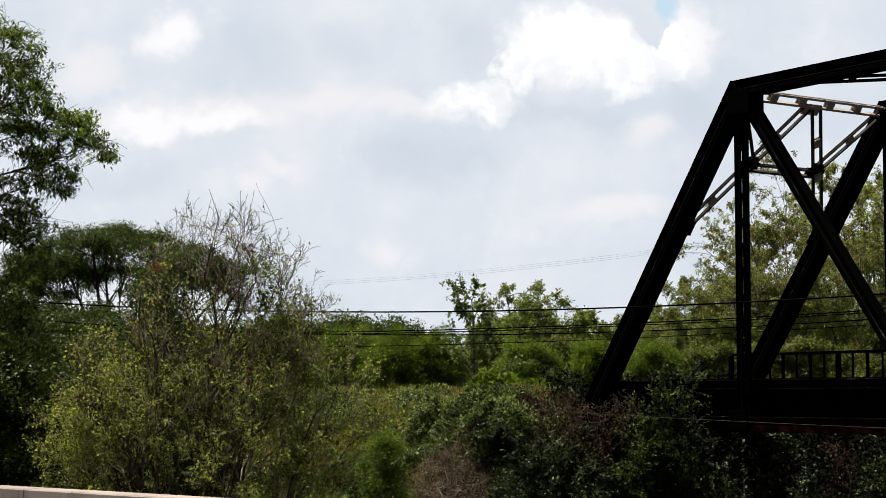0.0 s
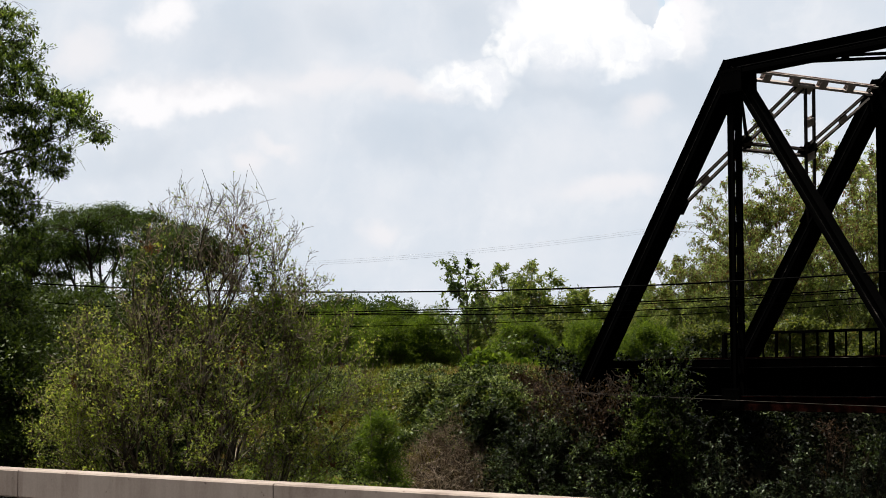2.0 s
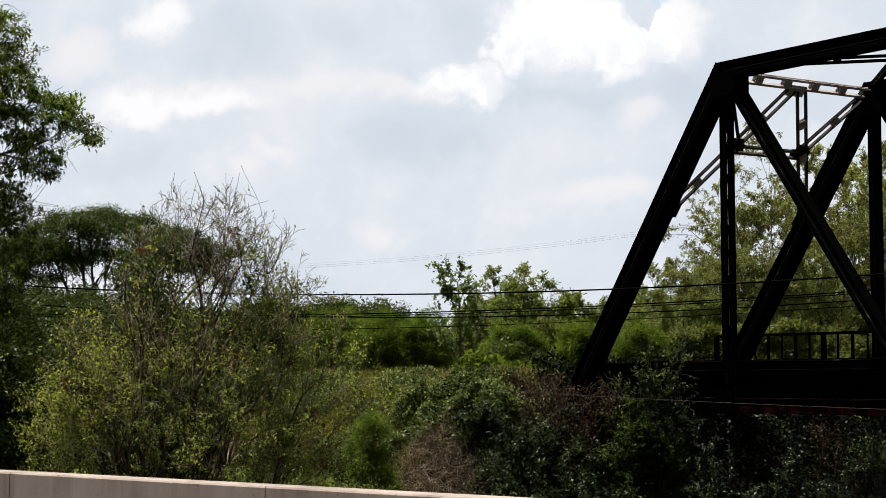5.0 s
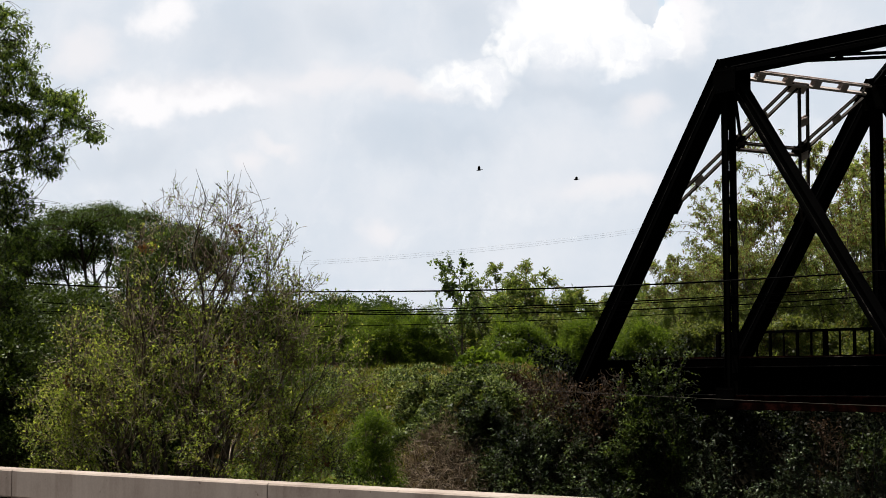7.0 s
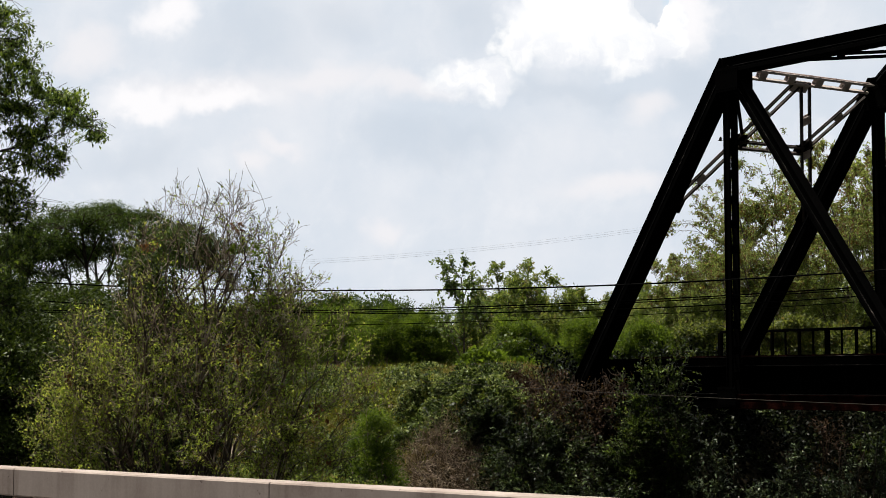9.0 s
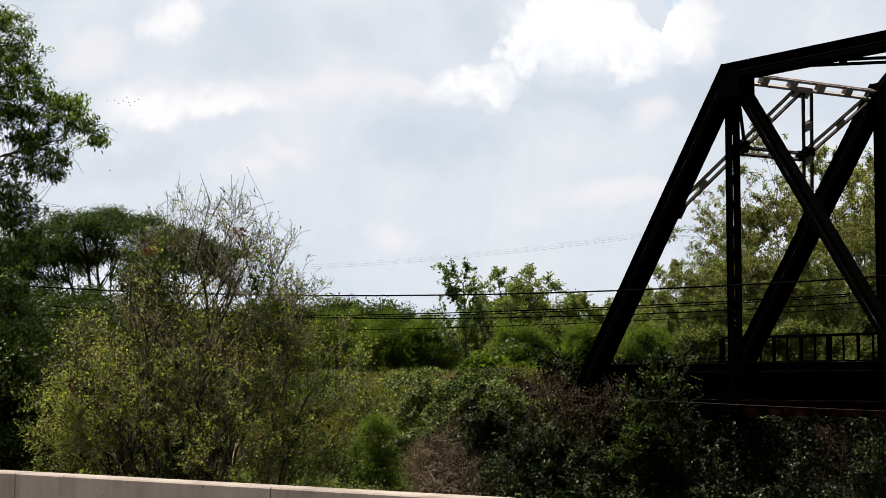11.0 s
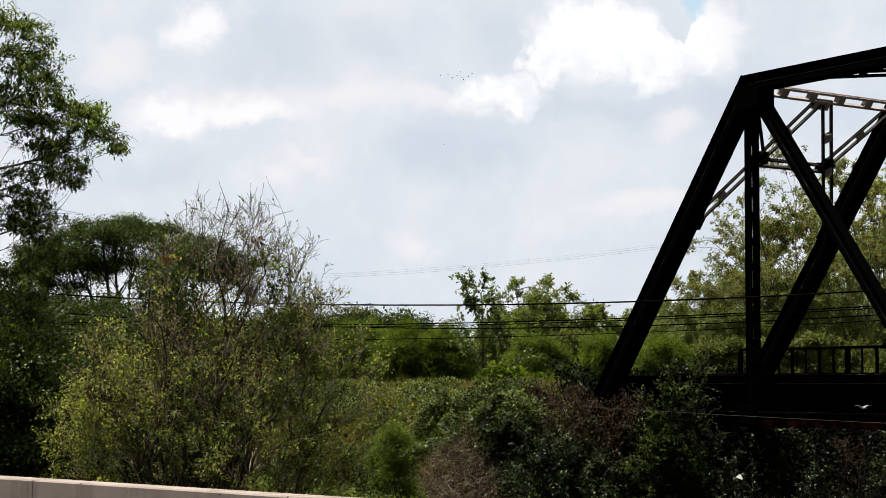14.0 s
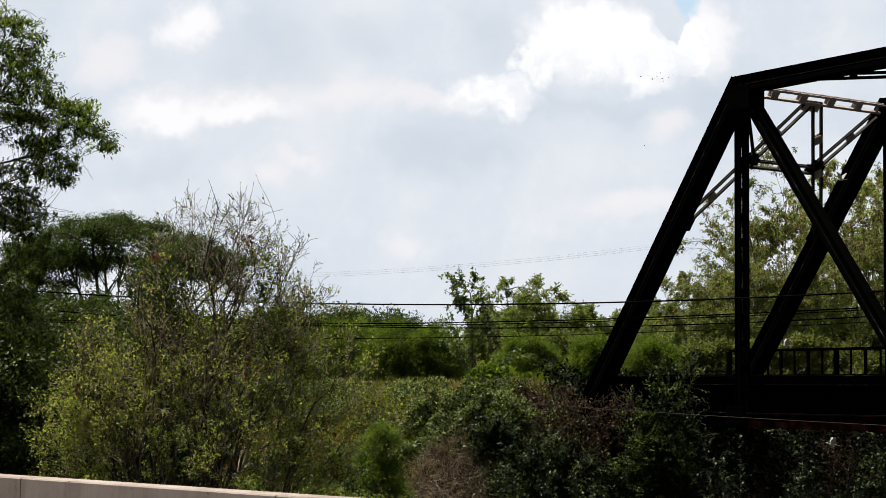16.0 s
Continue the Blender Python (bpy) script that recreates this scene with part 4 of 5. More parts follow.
        for z in (-0.43, 0.43):
            beam(bm, p + UP * z, q + UP * z, 0.26, 0.03, BX, 0)
        for k in range(int(last * PANEL / 1.15)):
            c = p + AX * (k * 1.15 + 0.4)
            beam(bm, c - UP * 0.40, c + UP * 0.40, 0.10, 0.09, AX, 0)
        put("stringer", bm, SHADED_BLACK)
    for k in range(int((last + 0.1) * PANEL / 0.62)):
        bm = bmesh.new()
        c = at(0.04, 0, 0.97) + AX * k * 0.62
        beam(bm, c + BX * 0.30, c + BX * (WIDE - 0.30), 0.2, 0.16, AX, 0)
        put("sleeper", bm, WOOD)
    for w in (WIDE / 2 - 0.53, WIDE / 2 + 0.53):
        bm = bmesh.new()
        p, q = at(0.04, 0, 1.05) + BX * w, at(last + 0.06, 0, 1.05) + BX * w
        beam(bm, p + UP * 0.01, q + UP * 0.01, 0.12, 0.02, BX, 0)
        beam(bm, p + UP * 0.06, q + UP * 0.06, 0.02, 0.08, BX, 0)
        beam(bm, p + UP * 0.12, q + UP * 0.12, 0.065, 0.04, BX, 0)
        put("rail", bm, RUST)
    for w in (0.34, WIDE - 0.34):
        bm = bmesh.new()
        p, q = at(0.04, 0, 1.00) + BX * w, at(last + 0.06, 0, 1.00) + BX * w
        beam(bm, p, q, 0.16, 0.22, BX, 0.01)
        put("guard_timber", bm, SHADED_BLACK, "near-black timber guard")
    # walkway and railing outside the far truss
    bm = bmesh.new()
    beam(bm, at(-0.12, 1, 0.86) + BX * 0.32, at(last + 0.4, 1, 0.86) + BX * 0.32, 0.75, 0.06, BX, 0)
    put("walkway", bm, WOOD)
    length = last * PANEL
    start = at(-0.104, 1, 0.92) + BX * 0.62
    for z, w in ((1.05, 0.08), (0.12, 0.05)):
        bm = bmesh.new()
        beam(bm, start + UP * z, start + AX * length + UP * z, 0.06, w, BX, 0.006)
        put("handrail", bm)
    for k in range(int(length / 0.55)):
        bm = bmesh.new()
        thick = 0.12 if k % 8 == 0 else 0.07 if k % 2 == 0 else 0.045
        c = start + AX * (k * 0.55)
        beam(bm, c, c + UP * 1.03, thick, thick, AX, 0)
        put("railing_post" if k % 8 == 0 else "baluster", bm)


build_truss()


def build_abutment():
    """Stone abutment under the end of the truss, with a bearing shelf and a ballast wall."""
    e = thing("bridge_abutment", at(0, 0.5, -6.0), "darkened masonry abutment overgrown with dry creeper", "abutment", kind="structure")
    inv = Matrix.Translation(-e.location)
    rng = random.Random(5)
    for row in range(12):
        for col in range(9):
            bm = bmesh.new()
            c = at(-0.02, 0, -5.8 + row * 0.45) + BX * (-0.9 + col * 0.86 + (row % 2) * 0.3) + AX * rng.uniform(0.0, 0.05)
            beam(bm, c - BX * 0.41, c + BX * 0.41, 0.9, 0.43, AX, 0.03)
            bmesh.ops.transform(bm, matrix=inv, verts=bm.verts)
            part("stone", bm, STONE, e)
    bm = bmesh.new()
    c = at(-0.22, 0, -0.15)
    beam(bm, c - BX * 0.9, c + BX * (WIDE + 0.9), 0.6, 1.4, AX, 0.03)
    bmesh.ops.transform(bm, matrix=inv, verts=bm.verts)
    part("ballast_wall", bm, STONE, e)


build_abutment()


# ---------------- cables ----------------
def cable(name, label, a, b, sag, radius, mat):
    a, b = Vector(a), Vector(b)
    pts = [tuple(a.lerp(b, k / 60) - UP * (sag * 4 * (k / 60) * (1 - k / 60)) - a) for k in range(61)]
    ob = new(name, mesh_of(name, *sweep(pts, radius), mat, True))
    ob.location = a
    return tagged(ob, label, "cable", "overhead cables")


for z0, z1, sag, r in ((18.676, 11.652, 6.436, 0.022), (14.260, 10.788, 4.583, 0.015), (14.176, 10.748, 4.583, 0.012), (19.764, 11.591, 7.478, 0.015), (13.918, 10.627, 4.748, 0.0097)):
    cable("power_cable", "black overhead service cable strung across the river", (-58.8, 72.8, z0), (36, 31.0, z1), sag, r, CABLE)
cable("stay_cable", "thin brown cable slung low along the railway bridge", (1.91 - 10.46, 45 + 17.04, 6.6), (1.91 + 23.54, 45 - 38.35, 5.6), 0.66, 0.006, ROPE)
for dz in (0.0, -0.28, -0.55):
    cable("transmission_wire", "thin grey high-voltage wire far away", (-150, 290, 35.1 + dz), (170, 200, 62.8 + dz), 24.8, 0.009, WIRE)


# ---------------- plants ----------------
def stem(*pts):
    return [tuple(p) for p in pts]


def fan(rng, n, length, spread, radius, base=0.25):
    """Stems that leave one root in a fan."""
    out = []
    for k in range(n):
        a, tilt = rng.uniform(0, 2 * math.pi), spread * ((k + 0.5) / n) ** 0.9
        out.append(((rng.uniform(-base, base), rng.uniform(-base, base), 0), (math.sin(tilt) * math.cos(a), math.sin(tilt) * math.sin(a) * 0.8, math.cos(tilt)),
                    length * rng.uniform(0.75, 1.1) * (1 - 0.25 * tilt), radius * rng.uniform(0.7, 1.2)))
    return out


# tall tree whose crown hangs in from the side, at the near bank
CROWN = [(3.3, 11.8, 0.55, 0.4), (3.75, 11.6, 0.3, 0.2), (3.5, 10.8, 0.55, 0.22), (3.9, 10.75, 0.25, 0.12), (3.3, 9.9, 0.6, 0.3), (3.6, 11.2, 0.62, 0.5), (3.4, 10.3, 0.75, 0.5), (4.1, 10.35, 0.3, 0.12), (3.9, 9.7, 0.55, 0.28), (4.6, 10.1, 0.6, 0.2), (5.0, 9.85, 0.5, 0.18), (5.1, 9.5, 0.45, 0.18),
         (5.35, 9.25, 0.34, 0.13), (4.1, 9.4, 0.6, 0.25), (4.1, 8.95, 0.6, 0.25), (4.6, 8.8, 0.36, 0.25), (3.9, 8.55, 0.6, 0.22), (4.55, 8.4, 0.35, 0.12), (3.7, 8.1, 0.5, 0.2), (3.9, 7.7, 0.5, 0.22), (3.6, 7.5, 0.6, 0.3),
         (3.6, 7.2, 0.5, 0.36), (4.1, 6.7, 0.45, 0.32), (3.5, 6.3, 0.65, 0.5), (3.6, 5.7, 0.75, 0.5), (3.3, 5.0, 0.8, 0.6), (2.6, 12.2, 0.8, 0.4), (1.5, 12.9, 0.9, 0.4), (0.2, 13.3, 1.0, 0.4)]
LOBES = []
SPREAD = random.Random(41)
for u, w, ru, rw in CROWN:
    for v in (-1.3, -0.2, 0.9):
        LOBES.append((u - 0.22 * abs(v) + SPREAD.uniform(-0.15, 0.15), v + SPREAD.uniform(-0.4, 0.4), w + SPREAD.uniform(-0.12, 0.12), ru * 1.15, 0.6, 0.04 + rw * 0.30, ru))
for k in range(70):
    u, v = 3.4 * math.sqrt(SPREAD.random()), SPREAD.uniform(0, 2 * math.pi)
    w = SPREAD.uniform(4.6, 12.4)
    LOBES.append((u * math.cos(v) - 0.8, u * math.sin(v), w, 0.8, 0.8, 0.16, 0.4))
BOUGHS = [((0, 0, 0), (0.3, 0, 12.4))]
for a, b, v in ((4.0, 0, 0.8), (4.6, 0.1, -0.8), (5.4, 0, 0), (6.2, 0.6, 1.0), (6.9, 0.9, -0.8), (7.5, 1.1, 0.3), (8.2, 0.6, -0.4), (9.0, 0.2, 0.6), (9.6, -0.2, -0.6), (10.2, -0.4, 0.2)):
    BOUGHS.append(((0.1, 0, a), (3.0 + b, v, a + 1.5)))
for a, v in ((5, 0.8), (6.5, -1), (8, 0.3), (9.5, -0.5)):
    BOUGHS.append(((0.1, 0, a), (-2.8, v * 1.6, a + 1.8)))
airy("broadleaf_tree", (-13.2, 40, 2.2), "tall tree with layered deep green crown by the river", "tree",
     LOBES, (0, 200, 1200, 4200), (9, 2.4, 1.0, 0.42), (0.07, 0.024, 0.010, 0.005), 44000, (0.105, 0.05), LEAF_DEEP, BARK_DARK, BARK_DARK, 12,
     clump=0.04, droop=0.05, flat=0.95, shell=0.6, stems=BOUGHS, lowest=4.2, bend=0.3, lift=0.2, slim=(0.15, 0.3))

# half-bare thicket by the parapet
SHOOTS = [((0.22 * x - 0.35, 0.25 * y - 0.2, 0), (x, y, z)) for x, y, z in
          ((-1.5, 0.3, 6.0), (-1.1, -0.6, 7.0), (-0.55, 0.5, 7.9), (-0.15, -0.2, 8.2), (0.35, 0.4, 7.9), (0.9, -0.5, 7.4), (1.3, 0.2, 6.9), (1.8, -0.2, 6.2), (2.2, -0.6, 5.0),
           (-2.3, -0.3, 4.6), (-2.9, 0.4, 3.8), (2.9, -0.9, 3.0), (0.2, -0.9, 5.6), (-0.8, -1.0, 4.6), (-2.6, -0.9, 2.9), (-3.1, -0.5, 1.9), (-2.3, -0.8, 3.3), (0.9, -1.2, 4.0))]
SHOOTS += [((-0.2 + 0.1 * x, 0.1, 0), (x, y, z)) for x, y, z in ((1.65, 0.3, 6.75), (2.0, -0.1, 6.1), (2.2, 0.3, 5.5), (-1.3, 0.0, 6.7), (-1.75, -0.3, 5.4), (0.7, 0.0, 7.6), (1.15, 0.5, 6.5), (0.5, -0.6, 6.9), (-2.2, -0.4, 5.0), (-2.7, 0.0, 4.3), (-2.0, -0.8, 3.9), (-1.9, 0.4, 5.3))]
SHOOTS += [((1.0, -0.3, 0), (2.65, -0.5, 5.0)), ((0.85, -0.4, 0), (2.6, -0.3, 4.6)), ((0.8, -0.3, 0), (3.1, -0.7, 3.8)), ((0.9, -0.2, 0), (2.0, 0.2, 5.6)), ((1.0, -0.4, 0), (3.0, -0.2, 2.2)), ((0.9, -0.6, 0), (1.9, -1.0, 3.4))]
thicket("scrub_tree", (-4.64, 34, 2.2), "half-bare multi-stemmed scrub tree with sparse yellowing leaves", "tree", SHOOTS,
     [(0.15, 0, 4.8, 1.75, 1.6, 3.0), (-0.1, 0, 2.9, 3.35, 2.5, 2.3), (2.1, -0.3, 3.8, 1.6, 1.3, 1.9), (1.1, 0, 5.35, 1.42, 1.1, 1.87), (-0.4, 0, 6.2, 1.1, 1.0, 1.6), (-1.4, 0, 4.0, 1.45, 1.3, 1.75)],
     [(12, 0.34, 40, 0.12, 0.04, 9), (8, 0.44, 42, 0.14, 0.05, 7), (4, 0.48, 44, 0.15, 0.05, 5)],
     52000, (0.055, 0.034), LEAF_YELLOW, BARK_TWIG, BARK_BROWN, 23, bare=(3.0, 6.6), tufts=0.12,
     tops=[("dead_leaf_clump", "clumps of curled brown dead leaves", LEAF_POD, (0.09, 0.05), 260,
            [(2.3, -0.6, 3.15, 0.09, 0.09, 0.16), (2.35, -0.6, 2.3, 0.10, 0.1, 0.08), (-0.9, -0.4, 6.25, 0.10, 0.1, 0.06), (0.72, -0.2, 6.6, 0.08, 0.1, 0.05), (-2.3, -0.6, 3.75, 0.05, 0.05, 0.05), (0.9, -0.9, 4.2, 0.14, 0.1, 0.12)]),
           ("climber", "fresh green climber hanging in the bare twigs", LEAF_FRESH, (0.075, 0.045), 420,
            [(1.15, -0.4, 6.0, 0.10, 0.1, 0.18), (1.1, -0.4, 5.65, 0.08, 0.1, 0.10), (0.85, -0.4, 6.2, 0.12, 0.1, 0.05), (1.4, -0.6, 5.2, 0.15, 0.1, 0.08)])])

# umbrella-crowned tree far behind
UMBRELLA = random.Random(7)
CANOPY = []
for k in range(110):
    u, v = 7.3 * math.sqrt(UMBRELLA.random()), UMBRELLA.uniform(0, 2 * math.pi)
    CANOPY.append((u * math.cos(v), u * math.sin(v) * 0.8, 11.4 - 0.042 * u * u - UMBRELLA.random() ** 1.4 * 2.5, UMBRELLA.uniform(0.8, 1.5), 1.1, UMBRELLA.uniform(0.2, 0.34), 1))
for u, w in ((-5.6, 8.2), (-4.9, 7.4), (-4.0, 8.2), (-2.8, 8.6), (-1.4, 8.3), (0.4, 8.7), (2.2, 8.4), (3.4, 8.7), (4.4, 8.0), (6.0, 8.2), (-3.4, 7.2), (1.6, 7.6)):
    CANOPY.append((u, 0, w, 1.2, 1.6, 0.3, 2.6))
airy("rain_tree", (-20.6, 110, 5.1), "far umbrella-crowned tree with flat dark green canopy", "tree",
     CANOPY, (11, 120, 600, 2000), (14, 4.2, 2.2, 1.1), (0.15, 0.06, 0.030, 0.017), 130000, (0.13, 0.075), LEAF_RAIN, BARK_DARK, BARK_DARK, 31,
     root=(0, 0, 0), base=0.5, bend=0.22, clump=0.22, droop=0, flat=0.8, shell=0.6, lowest=5, lift=0.0, cap=(11.3, 0.042))


def row(name, label, category, spots, blobs_of, tips, per_tip, clump, leaf, mat, bark, seed, group="", **more):
    for k, (x, y, z, wide, tall) in enumerate(spots):
        rng = random.Random(seed + k)
        b = blobs_of(wide, tall, rng)
        lean = rng.uniform(-0.1, 0.1) * tall
        plant(name, (x, y, z), label, category, [stem((0, 0, 0), (lean * 0.3, 0, tall * 0.3), (lean, 0, tall * 0.62))], b,
              tips, per_tip, clump, leaf, mat, bark, seed + k, group=group, **more)


def shrub_blobs(w, h, rng):
    return [(rng.uniform(-0.42, 0.42) * w, rng.uniform(-0.35, 0.3) * w, h * rng.uniform(0.18, 0.84), w * rng.uniform(0.10, 0.22), w * 0.18, h * rng.uniform(0.06, 0.13), 1) for _ in range(13)]


def dense_blobs(w, h, rng):
    return [(rng.uniform(-0.3, 0.3) * w, rng.uniform(-0.2, 0.2) * w, h * rng.uniform(0.25, 0.78), w * rng.uniform(0.2, 0.36), w * 0.3, h * rng.uniform(0.14, 0.24), 1) for _ in range(8)]


def dome_blobs(w, h, rng):
    """Sprays set over a dome, open underneath on one side."""
    out = []
    for k in range(34):
        a, c = rng.uniform(0, 2 * math.pi), rng.random() ** 0.7
        r = math.sqrt(max(0.02, 1 - c * c))
        out.append((0.42 * w * r * math.cos(a), 0.36 * w * r * math.sin(a), h * (0.22 + 0.7 * c), w * rng.uniform(0.07, 0.14), w * 0.1, h * rng.uniform(0.04, 0.09), 1))
    return out


def plume_blobs(w, h, rng):
    """Many small tufts in an uneven, upward-narrowing outline."""
    out = []
    for k in range(30):
        u = rng.random()
        reach = 0.5 * w * (1 - 0.7 * max(0, u - 0.4) / 0.6)
        out.append((rng.uniform(-1, 1) * reach, rng.uniform(-0.35, 0.35) * w, h * (0.12 + 0.84 * u), w * rng.uniform(0.06, 0.13), w * 0.12, h * rng.uniform(0.03, 0.08), 1))
    return out


# wood on the far ridge
row("ridge_tree", "dense dark green tree on the far ridge", "tree",
    [(-10.5, 120, 5, 6, 7.1), (-7.4, 120, 5, 5, 7.4), (-4.6, 122, 5, 5, 7.0), (-13.5, 118, 5, 6, 6.6), (-1.5, 124, 5, 5, 5.8), (-17, 122, 5, 7, 6.4), (1.5, 124, 5, 5, 5.6)],
    dense_blobs, 460, 44, 0.28, (0.19, 0.11), LEAF_RAIN, BARK_DARK, 50, "ridge wood", flat=0.6, twig=0.015)
row("bank_tree", "dense green tree on the far side of the bank, shade put into its leaf colour", "tree",
    [(-24, 88, 5.2, 6, 5.8), (-20, 90, 5.2, 6, 5.6), (-16, 88, 5.2, 6, 5.5), (-12.4, 90, 5.2, 5.5, 4.6), (-9.6, 86, 5.2, 5, 4.4)],
    dense_blobs, 520, 40, 0.2, (0.2, 0.1), LEAF_DUSK, BARK_DARK, 250, "trees on the bank", twig=0.01)
# olive hedge trees behind the track: a few grown, then repeated turned about
def grove(name, label, spots, tall, leaf_count, leaf, mat, seed, group, kinds=3, pods=0, spread=0.5, droop=0.5):
    made = []
    for k, (x, y, z, size) in enumerate(spots):
        if k < kinds:
            e = branchy(name, (x, y, z), label, "tree", fan(random.Random(seed + k), 5, tall * 0.72, spread, 0.05),
                        [(7, 0.42, 42, 0.07, 0.03, 0.15, 1), (6, 0.52, 45, 0.11, 0.02, 0.2, 1), (5, 0.55, 45, 0.13, -0.02, 0.2, 1), (0, 0, 0, 0.14, -0.06, 0, 1)],
                        leaf_count, leaf, mat, BARK, seed + k, group, droop=droop, pods=pods, jitter=0.06, tufts=0.28)
            made.append(e)
        else:
            e = made[k % kinds]
            keep = tuple(e.scale)
            e.scale = (size, size, size)
            copy_thing(e, pose(x, y, z, 0, 0, 67 * k))
            e.scale = keep
    for e, spot in zip(made, spots):
        e.scale = (spot[3],) * 3


grove("hedge_tree", "olive feathery roadside tree behind the track",
      [(3.0, 86, 5.4, 1.05), (6.3, 87, 5.4, 0.95), (4.7, 91, 5.4, 1.0), (8.4, 88, 5.4, 0.78), (10.8, 86, 5.4, 0.95), (13.4, 84, 5.4, 1.1),
       (16, 84, 5.4, 1.1), (19, 84, 5.4, 1.15), (22, 82, 5.4, 1.15), (1.8, 96, 5.4, 0.85), (7.2, 94, 5.4, 0.8), (11.8, 92, 5.4, 1.1), (9.4, 82, 5.4, 0.85), (7.7, 86, 5.4, 0.78), (4.6, 85, 5.4, 1.12), (8.9, 87, 5.4, 0.75), (1.4, 87, 5.4, 0.8), (12.4, 80, 5.4, 0.9), (15.6, 79, 5.4, 0.9), (18.6, 78, 5.4, 0.9)],
      6.6, 14000, (0.16, 0.062), LEAF_OLIVE, 60, "hedge", spread=0.7)
row("thicket_shrub", "olive thicket shrub behind the railway bank", "shrub",
    [(-6, 84, 5.5, 5, 3.6), (-2.5, 83, 5.5, 5, 3.2), (1, 83, 5.5, 5, 3.2), (4.5, 82, 5.5, 5, 3.4), (8, 80, 5.5, 5, 3.6), (11.5, 78, 5.5, 5, 3.8), (15, 77, 5.5, 5, 4), (18.5, 75, 5.5, 5, 4)],
    shrub_blobs, 420, 20, 0.14, (0.17, 0.085), LEAF_MOSS, BARK, 210, "thicket", droop=0.2, twig=0.007)
# tall feathery trees behind the bridge
grove("pod_tree", "tall feathery tree with hanging brown seed pods",
      [(13.6, 74, 5.5, 0.86), (17.4, 75, 5.5, 1.0), (16.0, 72, 5.5, 0.66), (20.8, 76, 5.5, 1.0), (18.6, 72, 5.5, 0.7), (12.6, 71, 5.5, 0.56), (11.6, 73, 5.5, 0.6), (9.8, 74, 5.5, 0.52)],
      12.2, 32000, (0.15, 0.058), LEAF_SAGE, 80, "trees behind the bridge", 3, 5500, 0.34, 0.6)
# soft feathery shrubs just past the bank's crest
row("feathery_shrub", "soft fresh green feathery shrub beside the track", "shrub",
    [(-2.3, 73, 5.6, 2.4, 2.7), (-0.8, 73.5, 5.6, 2.2, 2.9), (2.9, 72, 5.6, 2.6, 2.4), (5.8, 73, 5.6, 2.2, 2.5), (7.9, 71, 5.6, 2.4, 2.3), (-4.6, 76, 5.6, 3.0, 3.2)],
    dome_blobs, 600, 34, 0.10, (0.15, 0.024), LEAF_FRESH, BARK, 100, "shrubs along the track", droop=-0.2, twig=0.005, ragged=0.9)
row("track_shrub", "dull olive shrub behind the railing of the bridge", "shrub",
    [(10.2, 70, 5.6, 2.6, 2.6), (12.2, 69.5, 5.6, 2.6, 2.8), (14.2, 69, 5.6, 3.0, 2.8), (16.4, 68, 5.6, 3.0, 2.8), (18.4, 67.5, 5.6, 3.0, 2.8)],
    shrub_blobs, 420, 20, 0.11, (0.13, 0.065), LEAF_MOSS, BARK, 120, "shrubs along the track", droop=0.1, twig=0.006)
# sapling with broad leaves
branchy("sapling", (0.7, 68, 5.7), "slender sapling with sparse broad leaves", "tree",
        [((0, 0, 0), (0.03, 0, 1), 4.1, 0.045)], [(20, 0.36, 46, 0.06, 0.08, 0.16, 1), (5, 0.5, 45, 0.1, 0.03, 0.3, 1), (0, 0, 0, 0.1, 0, 0, 1)],
        2600, (0.13, 0.095), LEAF_BROAD, BARK, 131, droop=0.3, flat=0.5, jitter=0.05)
row("crest_bush", "low bright leafy bush on the crest of the bank", "shrub",
    [(1.3, 58, 5.8, 1.9, 0.85), (2.4, 57, 5.8, 1.2, 0.6)], dome_blobs, 260, 18, 0.08, (0.13, 0.09), LEAF_FRESH, BARK, 330, "bushes on the crest", twig=0.004)
def bushes(name, label, spots, stems, per_stem, per_sprig, leaf, mat, seed, group, **more):
    for k, (x, y, z, wide, tall) in enumerate(spots):
        sprigs(name, (x, y, z), label, "shrub", wide, tall, stems, per_stem, per_sprig, leaf, mat, BARK_DARK, seed + k, group, **more)


bushes("crest_shrub", "grey-green leafy shrub on the upper slope",
       [(-0.5, 52, 4.0, 2.2, 2.1), (0.7, 51.4, 3.9, 2.2, 2.2), (1.7, 50.4, 3.7, 2.0, 2.1)], 34, 20, 15, (0.085, 0.048), LEAF_CREST, 340, "bushes on the slope", reach=0.45)
row("slope_shrub", "soft feathery green shrub on the lower slope", "shrub",
    [(-1.7, 43.4, 2.0, 1.5, 3.1)], plume_blobs, 420, 26, 0.09, (0.11, 0.02), LEAF_FRESH, BARK, 350, "bushes on the slope", twig=0.004)
bushes("low_bush", "dark leafy bush low on the slope", [(-2.3, 43.6, 2.0, 1.6, 2.5), (-0.3, 40.5, 1.5, 1.2, 1.6)], 24, 14, 12, (0.09, 0.05), LEAF_BUSH, 355, "bushes on the slope", reach=0.4)
bushes("leafy_shrub", "mid-green leafy shrub at the foot of the slope", [(-6.2, 46.5, 2.2, 3.2, 4.6), (-4.3, 46.6, 2.2, 3.0, 3.2), (-3.0, 45.6, 2.0, 2.2, 2.6), (-7.4, 44.6, 2.2, 2.8, 3.4)], 34, 18, 14, (0.09, 0.05), LEAF_CREST, 380, "bushes on the slope", reach=0.5)
